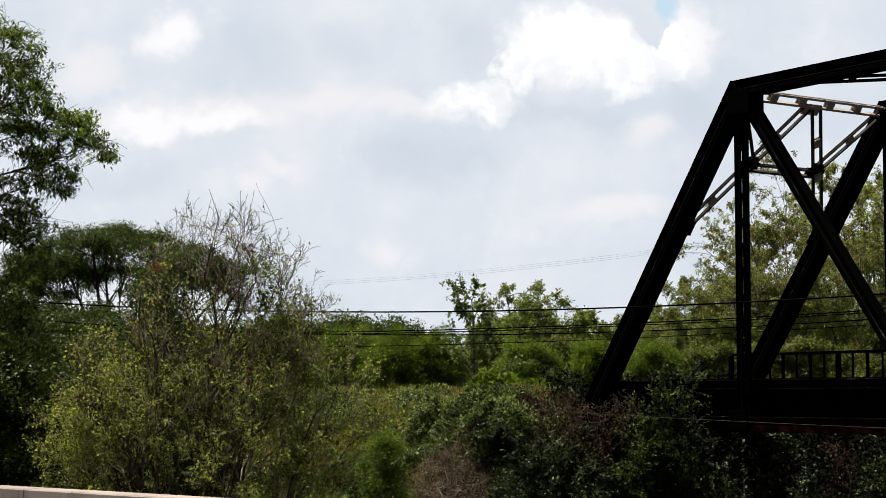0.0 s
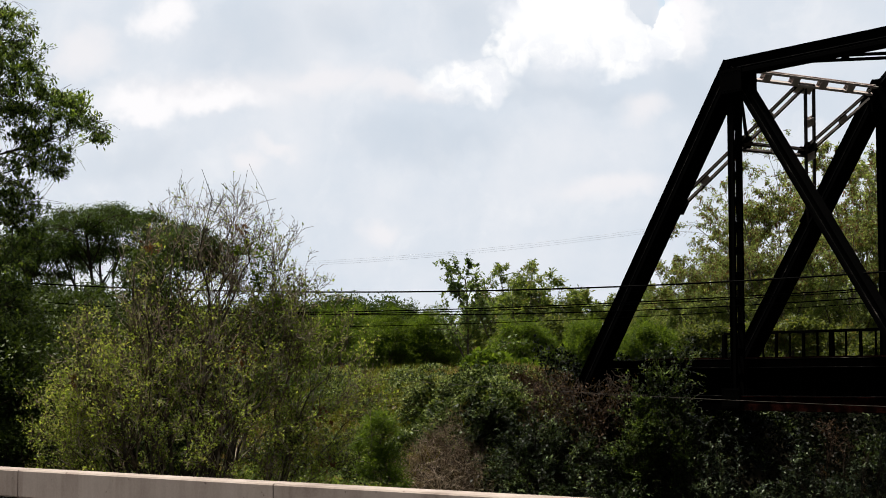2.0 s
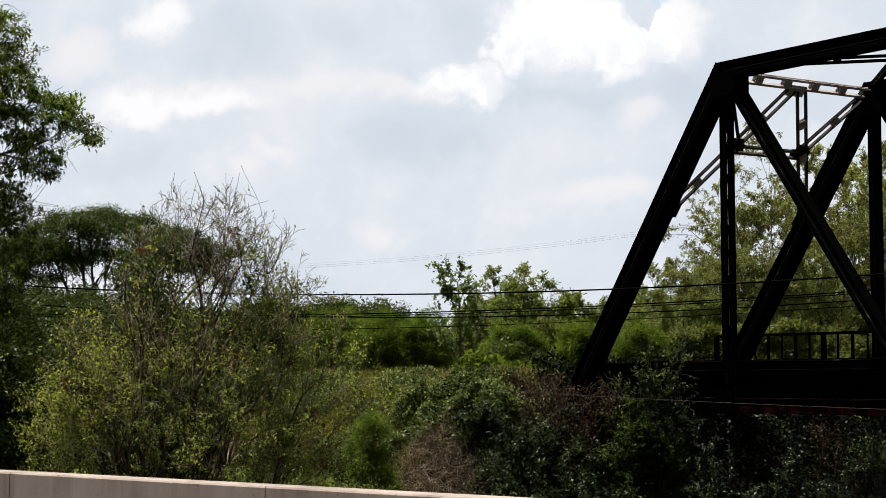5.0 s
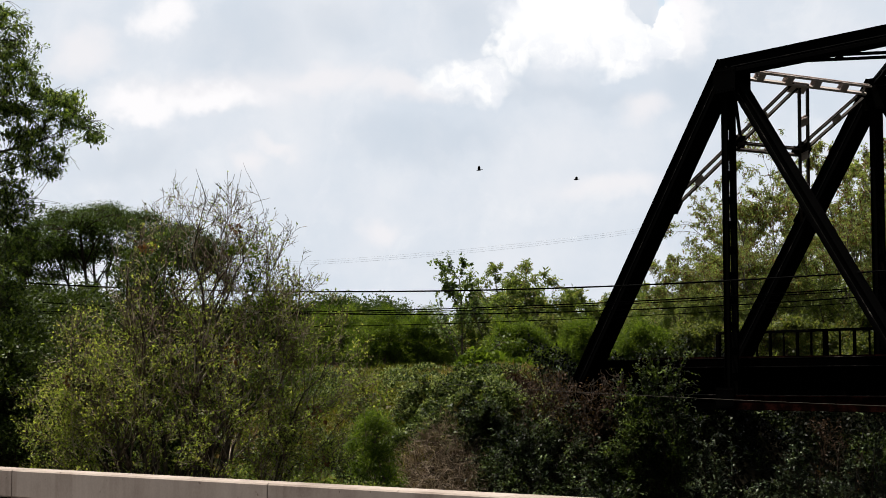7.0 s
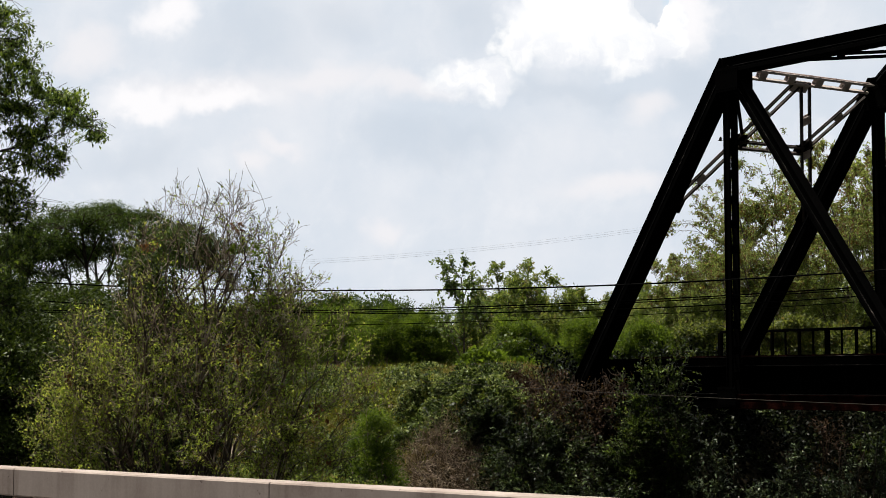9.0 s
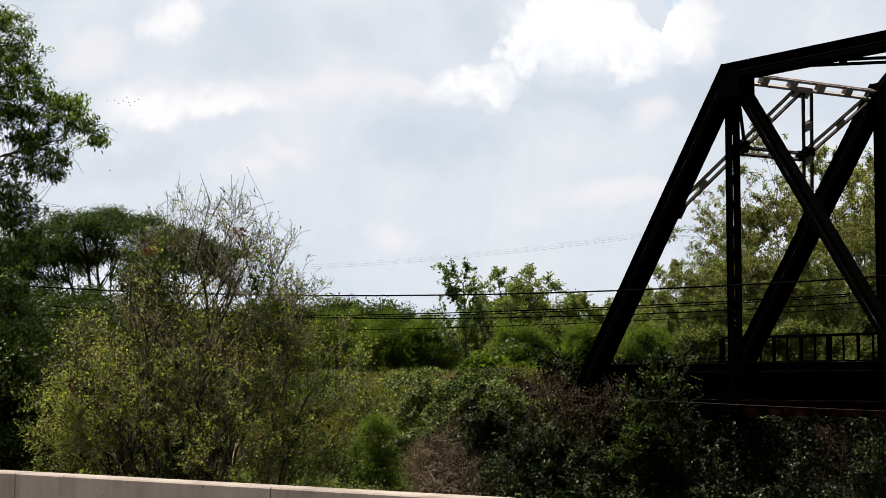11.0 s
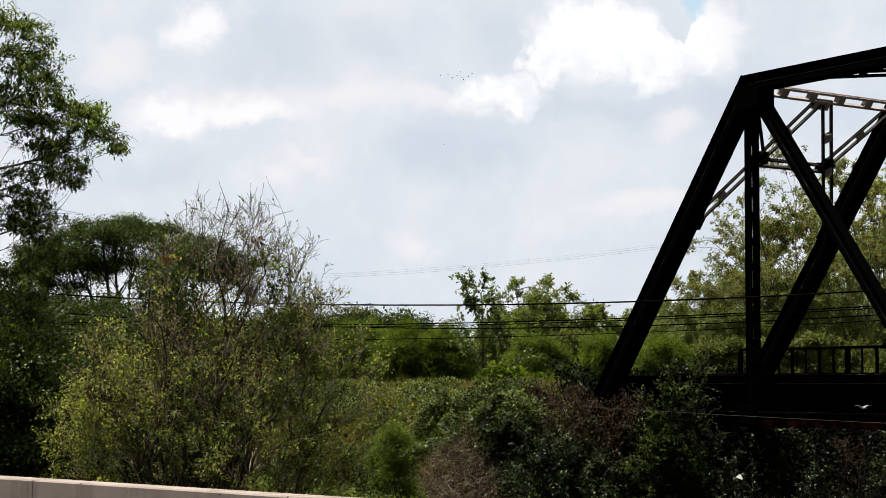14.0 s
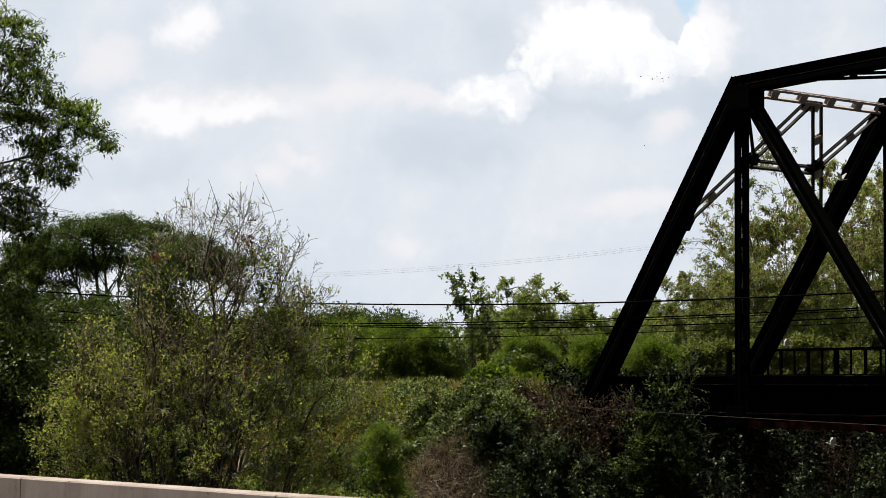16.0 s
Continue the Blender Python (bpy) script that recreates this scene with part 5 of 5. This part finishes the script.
# hollows and lit leaves come partly from the colour ramp of LEAF_IVY
bushes("slope_bush", "glossy creeper-grown bush on the slope, dark hollows put into its leaf colour",
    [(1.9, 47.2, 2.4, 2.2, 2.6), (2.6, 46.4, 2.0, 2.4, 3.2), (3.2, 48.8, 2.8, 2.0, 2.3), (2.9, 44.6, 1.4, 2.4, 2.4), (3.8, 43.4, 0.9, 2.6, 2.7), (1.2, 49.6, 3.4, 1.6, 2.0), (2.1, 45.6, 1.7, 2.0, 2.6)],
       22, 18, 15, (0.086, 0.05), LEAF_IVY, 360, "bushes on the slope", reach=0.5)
# shrubs filling the near bank, the shade there put into their leaf colour
row("bank_shrub", "green shrub on the river bank, shade put into its leaf colour", "shrub",
    [(-14.5, 52, 2.6, 5, 7.4), (-11.5, 55, 2.6, 5, 7.0), (-15.5, 46, 2.4, 5, 6.4), (-12.6, 48, 2.4, 4, 7.6), (-9, 58, 3.4, 4.5, 5.2), (-11.5, 44, 2.2, 4.5, 5.6), (-6.8, 60, 4.2, 4, 4.4), (-9.8, 47, 2.4, 4, 7.8), (-8.3, 46.5, 2.4, 3.6, 7.6), (-10.8, 45.8, 2.4, 3.4, 8.0), (-8.0, 49.0, 2.6, 3.2, 6.0)],
    dense_blobs, 560, 36, 0.16, (0.11, 0.05), LEAF_DUSK, BARK_DARK, 150, "bank shrubs", twig=0.008)
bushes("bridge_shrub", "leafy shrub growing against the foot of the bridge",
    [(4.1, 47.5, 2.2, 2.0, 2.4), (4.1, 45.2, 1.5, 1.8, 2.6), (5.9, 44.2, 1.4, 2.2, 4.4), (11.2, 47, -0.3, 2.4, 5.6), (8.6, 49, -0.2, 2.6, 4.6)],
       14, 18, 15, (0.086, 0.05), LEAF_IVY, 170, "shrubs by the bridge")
sprigs("dead_bush", (9.75, 44.6, -0.1), "brown dead bush leaning out from under the bridge", "shrub", 2.0, 4.7, 10, 14, 9, (0.10, 0.03), DRY_VINE, BARK_BROWN, 365, "shrubs by the bridge", low=0.8)
# the light leaves here are highlights carried by the leaf colour
bushes("slender_shrub", "slender leafy shrub in the shade of the bridge, glints put into its leaf colour",
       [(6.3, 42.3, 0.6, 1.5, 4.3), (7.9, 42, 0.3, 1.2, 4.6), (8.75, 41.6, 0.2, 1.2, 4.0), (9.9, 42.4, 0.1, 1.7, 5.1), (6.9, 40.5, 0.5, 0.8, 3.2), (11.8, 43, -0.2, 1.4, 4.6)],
       13, 17, 14, (0.085, 0.042), LEAF_GLINT, 390, "shrubs by the bridge", reach=0.4, low=0.5)
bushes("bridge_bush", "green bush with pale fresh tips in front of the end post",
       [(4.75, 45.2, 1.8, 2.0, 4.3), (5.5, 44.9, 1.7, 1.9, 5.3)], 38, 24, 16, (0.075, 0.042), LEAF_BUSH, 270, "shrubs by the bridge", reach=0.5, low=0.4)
row("river_shrub", "dense shrub beyond the bridge, its shade put into the leaf colour", "shrub",
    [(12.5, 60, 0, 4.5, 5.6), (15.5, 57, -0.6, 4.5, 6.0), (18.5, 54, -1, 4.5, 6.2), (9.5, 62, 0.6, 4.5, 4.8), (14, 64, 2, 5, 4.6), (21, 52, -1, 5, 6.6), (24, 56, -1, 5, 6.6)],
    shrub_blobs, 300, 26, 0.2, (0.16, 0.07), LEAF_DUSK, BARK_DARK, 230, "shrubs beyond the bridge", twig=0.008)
row("yellow_shrub", "low yellow-green shrub below the bank", "shrub",
    [(-2.3, 41.5, 1.6, 2.2, 2.2), (-3.4, 40, 1.7, 2.6, 2.6)],
    shrub_blobs, 300, 26, 0.10, (0.10, 0.04), LEAF_OLIVE, BARK, 190, "low shrubs", twig=0.005)


def blanket(name, label, category, seed, count, region, thick, leaf, mat, flat=0.5, droop=0.2, hole=0.0, scale=0.35, gap=None, heap=1.0):
    """Creeper or grass spread over the bank; noise thickens it into mounds and leaves gaps."""
    rng = np.random.default_rng(seed)
    s0, s1, n0, n1 = region
    s, n = rng.uniform(s0, s1, count), rng.uniform(n0, n1, count)
    x = L0.x - AX.x * s + BX.x * n
    y = L0.y - AX.y * s + BX.y * n
    mound = np.array([noise.fractal(Vector((a * scale, b * scale, seed)), 1.0, 2.0, 4) for a, b in zip(x, y)]) * 0.5 + 0.5
    keep = mound > hole
    if gap:                                    # a bare oval (s, n, half lengths)
        keep &= ((s - gap[0]) / gap[2]) ** 2 + ((n - gap[1]) / gap[3]) ** 2 > rng.uniform(0.5, 1.3, count)
    x, y, mound = x[keep], y[keep], np.clip(mound[keep], 0, 1.4)
    z = ground_height(x, y) + thick * mound ** heap * rng.uniform(0.25, 1, len(x)) ** 0.6
    ob = new(name, mesh_of(name, *leaves(rng, np.stack([x, y, z], 1), leaf[0], leaf[1], None, droop, flat), mat))
    return tagged(ob, label, category, kind="stuff")


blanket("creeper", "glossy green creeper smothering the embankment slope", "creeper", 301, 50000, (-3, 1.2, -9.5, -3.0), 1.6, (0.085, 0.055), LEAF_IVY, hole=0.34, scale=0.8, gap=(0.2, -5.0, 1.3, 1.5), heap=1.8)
blanket("creeper", "mid-green creeper and weeds over the upper slope", "creeper", 315, 80000, (1.2, 4.4, -7.5, -2.2), 1.0, (0.085, 0.05), LEAF_CREST, hole=0.3, scale=0.9, heap=1.4, gap=(4.6, -3.3, 0.9, 0.7))
blanket("undergrowth", "sunlit leafy undergrowth along the crest of the bank", "undergrowth", 306, 90000, (-1, 13, -4.2, -0.2), 0.5, (0.085, 0.05), LEAF_CREST, hole=0.30, scale=1.1)
# under the bridge the creeper's shade is part of its leaf colour
blanket("creeper", "creeper on the bank under the bridge, shade put into its leaf colour", "creeper", 305, 190000, (-24, 1.6, -0.6, 15), 1.8, (0.12, 0.075), LEAF_SHADE, hole=0.14, scale=0.55, heap=1.5)
blanket("undergrowth", "dull olive leafy undergrowth on the grassy slope", "undergrowth", 311, 90000, (1.2, 16, -9.5, -2.0), 0.75, (0.08, 0.04), LEAF_CREST, hole=0.40, scale=1.0, heap=1.6, gap=(4.6, -3.3, 1.0, 0.8))
blanket("grass", "yellow-green grass between the bushes of the slope", "grass", 312, 26000, (0.6, 14, -9.5, -2.5), 0.4, (0.24, 0.018), GRASS, flat=0.1, droop=-1.1)
blanket("straw", "pale dry stalks scattered over the slope", "dry grass", 313, 5000, (0.0, 12, -9.5, -3), 0.7, (0.36, 0.016), DRY, flat=0.1, droop=-0.5, hole=0.45)
blanket("dead_creeper", "brown dead creeper hanging over the abutment", "creeper", 302, 12000, (-1.8, 2.2, -2.4, 0.6), 0.42, (0.17, 0.022), DRY_VINE, hole=0.40, flat=0.2, droop=0.6)
blanket("grass", "rough yellow-green grass on the embankment", "grass", 303, 40000, (5, 28, -9, 1.0), 0.4, (0.22, 0.022), GRASS, flat=0.1, droop=-1.2)
blanket("straw", "pale dry straw and twigs among the creeper", "dry grass", 304, 5000, (5, 12, -9, -4), 0.8, (0.34, 0.02), DRY, flat=0.1, droop=-0.6, hole=0.5)
blanket("dry_twigs", "heap of brown dry twigs on the slope", "dry twigs", 307, 12000, (-1.3, 1.5, -7.0, -3.6), 0.75, (0.40, 0.016), TWIGS, flat=0.1, droop=0.1)


def build_stone(x, y, size, seed):
    bm = bmesh.new()
    bmesh.ops.create_icosphere(bm, subdivisions=3, radius=size)
    for v in bm.verts:
        n = v.co.normalized()
        v.co *= 1 + 0.35 * noise.noise(n * 1.3 + Vector((seed, 0, 0))) + 0.12 * noise.noise(n * 4 + Vector((0, seed, 0)))
        v.co.z *= 0.75
    me = bpy.data.meshes.new("stone")
    bm.to_mesh(me)
    bm.free()
    me.materials.append(PALE_STONE)
    ob = new("stone", me)
    ob.matrix_world = pose(x, y, float(ground_height(x, y)) + size * 0.35, 0, 0, 47 * seed)
    tagged(ob, "pale weathered stone lying on the bank", "stone", "stones on the bank")


for k, (x, y, size) in enumerate(((-1.54, 54.1, 0.16), (-1.72, 53.8, 0.11), (-1.35, 53.0, 0.13), (-1.80, 53.2, 0.09), (-1.25, 52.5, 0.10), (-1.62, 53.4, 0.08), (-1.50, 52.8, 0.07))):
    build_stone(x, y, size, k + 3)
blanket("straw", "pale dry grass fringe along the crest of the bank", "dry grass", 308, 7000, (-0.5, 12, -1.4, 0.4), 0.45, (0.26, 0.016), DRY, flat=0.1, droop=-0.5, hole=0.35)
blanket("grass", "thin yellow-green grass on the upper slope", "grass", 309, 7000, (0.5, 7, -5.2, -2.2), 0.7, (0.17, 0.02), GRASS, flat=0.1, droop=-0.9, hole=0.35)
airy("bare_vine", (8.1, 38.8, 0.4), "bare brown vine tangled in the shrubs under the bridge", "vine",
     [(0, 0, 4.45, 0.55, 0.3, 0.3, 1), (0.4, 0, 4.2, 0.4, 0.3, 0.3, 0.4)], (2, 9, 30, 50), (6, 0.8, 0.45, 0.3), (0.009, 0.006, 0.005, 0.004), 260, (0.06, 0.025), DRY_VINE, DRY_VINE, DRY_VINE, 71, base=0.1, lowest=3.6)


def build_hanging_vines():
    """Dry strands that trail from the crest beside the end post down over the abutment."""
    rng = np.random.default_rng(77)
    n, k = 75, 14
    x = rng.uniform(2.3, 4.75, n)
    start = np.stack([x, 48.6 - 0.5 * (x - 2.3) + rng.normal(size=n) * 0.3, 5.95 + rng.normal(size=n) * 0.18], 1)
    way = np.stack([rng.normal(size=n) * 0.35, -0.25 + rng.normal(size=n) * 0.2, np.full(n, -1.0)], 1)
    size = rng.uniform(0.7, 2.6, (n, 1)) / k
    pts = [start]
    for _ in range(k):
        way = way + rng.normal(size=way.shape) * 0.32
        way[:, 2] = way[:, 2] * 0.85 - 0.15
        way /= np.linalg.norm(way, axis=1, keepdims=True)
        pts.append(pts[-1] + way * size)
    pts = np.stack(pts, 1)
    fat = rng.uniform(0.005, 0.011, (n, 1)) * np.ones((1, k))
    # dark bark and dark dead leaves carry the shade beside the end post
    v, f = tubes(pts[:, :-1].reshape(-1, 3), pts[:, 1:].reshape(-1, 3), fat.ravel(), fat.ravel() * 0.95, 4)
    tagged(new("hanging_vines", mesh_of("hanging_vines", v, f, BARK_DARK, True)), "tangle of brown dry vines hanging beside the end post", "vine", kind="stuff")
    q = pts[rng.integers(0, n, 2600), rng.integers(2, k + 1, 2600)] + rng.normal(size=(2600, 3)) * 0.08
    tagged(new("dead_creeper", mesh_of("dead_creeper", *leaves(rng, q, 0.085, 0.045, None, 0.6, 0.2), DRY_VINE)), "curled brown dead leaves on the hanging vines", "creeper", kind="stuff")


build_hanging_vines()


# ---------------- birds ----------------
def build_bird(name, label, body_mat, span, long_neck):
    """A bird that flies along +x: body, head, beak, tail and two wings hinged at the shoulder."""
    e = thing(name, (0, 0, 0), label, "bird")
    k = span
    bm = bmesh.new()
    bmesh.ops.create_uvsphere(bm, u_segments=10, v_segments=6, radius=1, matrix=Matrix.Diagonal((0.24 * k, 0.075 * k, 0.075 * k, 1)))
    for v in bm.verts:
        if v.co.x < -0.08 * k:
            v.co.y *= 0.6
            v.co.z *= 0.5
    part("body", bm, body_mat, e, "", True)
    bm = bmesh.new()
    reach = 0.30 if long_neck else 0.24
    bmesh.ops.create_uvsphere(bm, u_segments=8, v_segments=6, radius=0.05 * k, matrix=pose(reach * k, 0, 0.03 * k))
    beam(bm, (0.15 * k, 0, 0.01 * k), (reach * k, 0, 0.03 * k), 0.06 * k, 0.06 * k, (0, 1, 0), 0.01 * k)
    part("head", bm, body_mat, e, "", True)
    bm = bmesh.new()
    bmesh.ops.create_cone(bm, segments=6, radius1=0.018 * k, radius2=0.002 * k, depth=0.12 * k, matrix=pose((reach + 0.09) * k, 0, 0.025 * k, 0, 90, 0))
    part("beak", bm, BEAK if long_neck else body_mat, e)
    bm = bmesh.new()
    beam(bm, (-0.18 * k, 0, 0), (-0.36 * k, 0, -0.01 * k), 0.11 * k, 0.016 * k, (0, 1, 0), 0.004 * k)
    part("tail", bm, body_mat, e)
    wings = []
    for s in (-1, 1):
        w = [(0.12, 0), (-0.10, 0), (-0.13, 0.18), (-0.10, 0.34), (-0.05, 0.50), (0.02, 0.48), (0.10, 0.30), (0.14, 0.15)]
        bm = bmesh.new()
        top = [bm.verts.new((x * k, s * y * k, 0.012 * k + 0.05 * k * math.sin(y * 6))) for x, y in w]
        bot = [bm.verts.new((x * k, s * y * k, -0.004 * k + 0.05 * k * math.sin(y * 6))) for x, y in w]
        bm.faces.new(top)
        bm.faces.new(bot[::-1])
        for i in range(len(w)):
            bm.faces.new((top[i], bot[i], bot[(i + 1) % len(w)], top[(i + 1) % len(w)]))
        bmesh.ops.recalc_face_normals(bm, faces=bm.faces)
        wing = part("wing", bm, body_mat, e)
        wing.location = (0.02 * k, s * 0.04 * k, 0.03 * k)
        wings.append((wing, s))
    return e, wings


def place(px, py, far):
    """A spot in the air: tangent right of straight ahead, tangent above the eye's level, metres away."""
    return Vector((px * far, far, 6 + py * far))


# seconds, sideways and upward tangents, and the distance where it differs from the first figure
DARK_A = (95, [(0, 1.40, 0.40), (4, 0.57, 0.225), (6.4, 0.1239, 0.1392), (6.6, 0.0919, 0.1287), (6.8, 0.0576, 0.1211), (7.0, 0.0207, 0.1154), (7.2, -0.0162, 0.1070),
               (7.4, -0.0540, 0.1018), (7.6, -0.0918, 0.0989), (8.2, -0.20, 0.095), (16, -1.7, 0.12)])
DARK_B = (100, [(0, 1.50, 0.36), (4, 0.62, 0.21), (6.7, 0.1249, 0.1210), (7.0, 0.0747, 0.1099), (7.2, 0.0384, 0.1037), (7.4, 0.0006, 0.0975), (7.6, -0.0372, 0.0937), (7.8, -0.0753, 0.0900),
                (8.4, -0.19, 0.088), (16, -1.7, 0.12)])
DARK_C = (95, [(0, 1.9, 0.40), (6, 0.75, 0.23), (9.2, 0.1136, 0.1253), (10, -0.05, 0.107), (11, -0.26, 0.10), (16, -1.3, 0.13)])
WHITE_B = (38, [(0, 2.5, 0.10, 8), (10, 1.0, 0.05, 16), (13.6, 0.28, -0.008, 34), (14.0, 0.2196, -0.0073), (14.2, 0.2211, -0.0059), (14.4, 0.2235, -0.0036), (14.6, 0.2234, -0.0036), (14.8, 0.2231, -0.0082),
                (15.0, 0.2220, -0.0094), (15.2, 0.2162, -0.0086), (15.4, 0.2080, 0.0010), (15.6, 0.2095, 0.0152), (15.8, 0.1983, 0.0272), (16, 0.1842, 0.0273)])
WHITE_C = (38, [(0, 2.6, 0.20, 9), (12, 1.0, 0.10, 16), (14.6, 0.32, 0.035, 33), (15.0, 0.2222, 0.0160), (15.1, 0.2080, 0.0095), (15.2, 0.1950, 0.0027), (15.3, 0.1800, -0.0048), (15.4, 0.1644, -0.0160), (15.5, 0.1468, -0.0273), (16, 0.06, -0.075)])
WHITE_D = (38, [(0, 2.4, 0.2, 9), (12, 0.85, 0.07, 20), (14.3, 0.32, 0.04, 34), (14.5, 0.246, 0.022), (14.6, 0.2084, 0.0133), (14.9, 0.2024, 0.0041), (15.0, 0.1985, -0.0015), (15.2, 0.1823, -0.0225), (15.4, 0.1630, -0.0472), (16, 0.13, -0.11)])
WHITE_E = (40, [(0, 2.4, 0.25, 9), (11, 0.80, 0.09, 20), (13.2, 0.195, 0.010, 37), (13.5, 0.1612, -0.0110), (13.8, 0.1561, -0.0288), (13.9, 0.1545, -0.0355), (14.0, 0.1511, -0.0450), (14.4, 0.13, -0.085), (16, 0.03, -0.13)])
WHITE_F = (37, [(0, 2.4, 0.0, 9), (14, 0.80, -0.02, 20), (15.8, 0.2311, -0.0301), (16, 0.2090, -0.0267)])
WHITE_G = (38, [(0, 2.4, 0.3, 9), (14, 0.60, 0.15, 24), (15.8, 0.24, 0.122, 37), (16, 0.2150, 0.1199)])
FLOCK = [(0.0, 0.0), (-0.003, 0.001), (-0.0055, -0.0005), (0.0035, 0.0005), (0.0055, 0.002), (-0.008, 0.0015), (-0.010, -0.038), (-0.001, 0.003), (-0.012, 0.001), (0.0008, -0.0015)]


def fly(bird, wings, far, rows, beat, dip, first, last_t):
    spots = [(t, place(px, py, own[0] if own else far)) for t, px, py, *own in rows]
    keyed = []
    for i, (t, p) in enumerate(spots):
        a, b = spots[max(0, i - 1)][1], spots[min(len(spots) - 1, i + 1)][1]
        way = b - a
        head = math.degrees(math.atan2(way.y, way.x)) if way.length > 0.01 else 180
        climb = max(-35, min(35, math.degrees(math.atan2(way.z, max(0.01, Vector((way.x, way.y)).length)))))
        keyed.append((t, pose(p.x, p.y, p.z, 0, -climb, head)))
    walk(bird, keyed)
    for wing, s in wings:
        home = tuple(wing.location)
        flap = [(0, pose(*home, s * 10, 0, 0))]
        t, up = first, 1
        while t < last_t:
            flap.append((t, pose(*home, s * (dip if up > 0 else -dip * 0.6), 0, 0)))
            t, up = t + beat, -up
        flap.append((16.0 if last_t < 16 else 16.2, pose(*home, s * 10, 0, 0)))
        walk(wing, flap)


def motions():
    walk(backdrop, [(t, pose(-5.7 + t * 1.62, 2500, 6)) for t in range(0, 17, 2)])
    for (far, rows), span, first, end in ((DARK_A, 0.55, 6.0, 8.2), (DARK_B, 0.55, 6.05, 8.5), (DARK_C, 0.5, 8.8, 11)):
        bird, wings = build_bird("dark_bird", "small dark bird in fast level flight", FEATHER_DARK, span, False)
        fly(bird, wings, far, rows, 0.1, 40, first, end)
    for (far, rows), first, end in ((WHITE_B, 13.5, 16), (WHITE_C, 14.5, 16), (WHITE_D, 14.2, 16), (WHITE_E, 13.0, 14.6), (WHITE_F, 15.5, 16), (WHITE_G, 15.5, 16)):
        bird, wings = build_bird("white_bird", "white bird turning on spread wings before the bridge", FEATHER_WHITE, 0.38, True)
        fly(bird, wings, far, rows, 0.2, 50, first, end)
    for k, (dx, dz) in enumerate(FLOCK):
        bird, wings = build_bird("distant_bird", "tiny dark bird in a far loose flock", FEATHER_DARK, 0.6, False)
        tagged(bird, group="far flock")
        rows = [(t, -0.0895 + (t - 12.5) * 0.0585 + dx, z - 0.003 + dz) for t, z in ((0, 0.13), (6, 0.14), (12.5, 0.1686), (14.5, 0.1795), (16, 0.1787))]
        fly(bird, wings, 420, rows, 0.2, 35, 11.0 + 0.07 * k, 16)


motions()
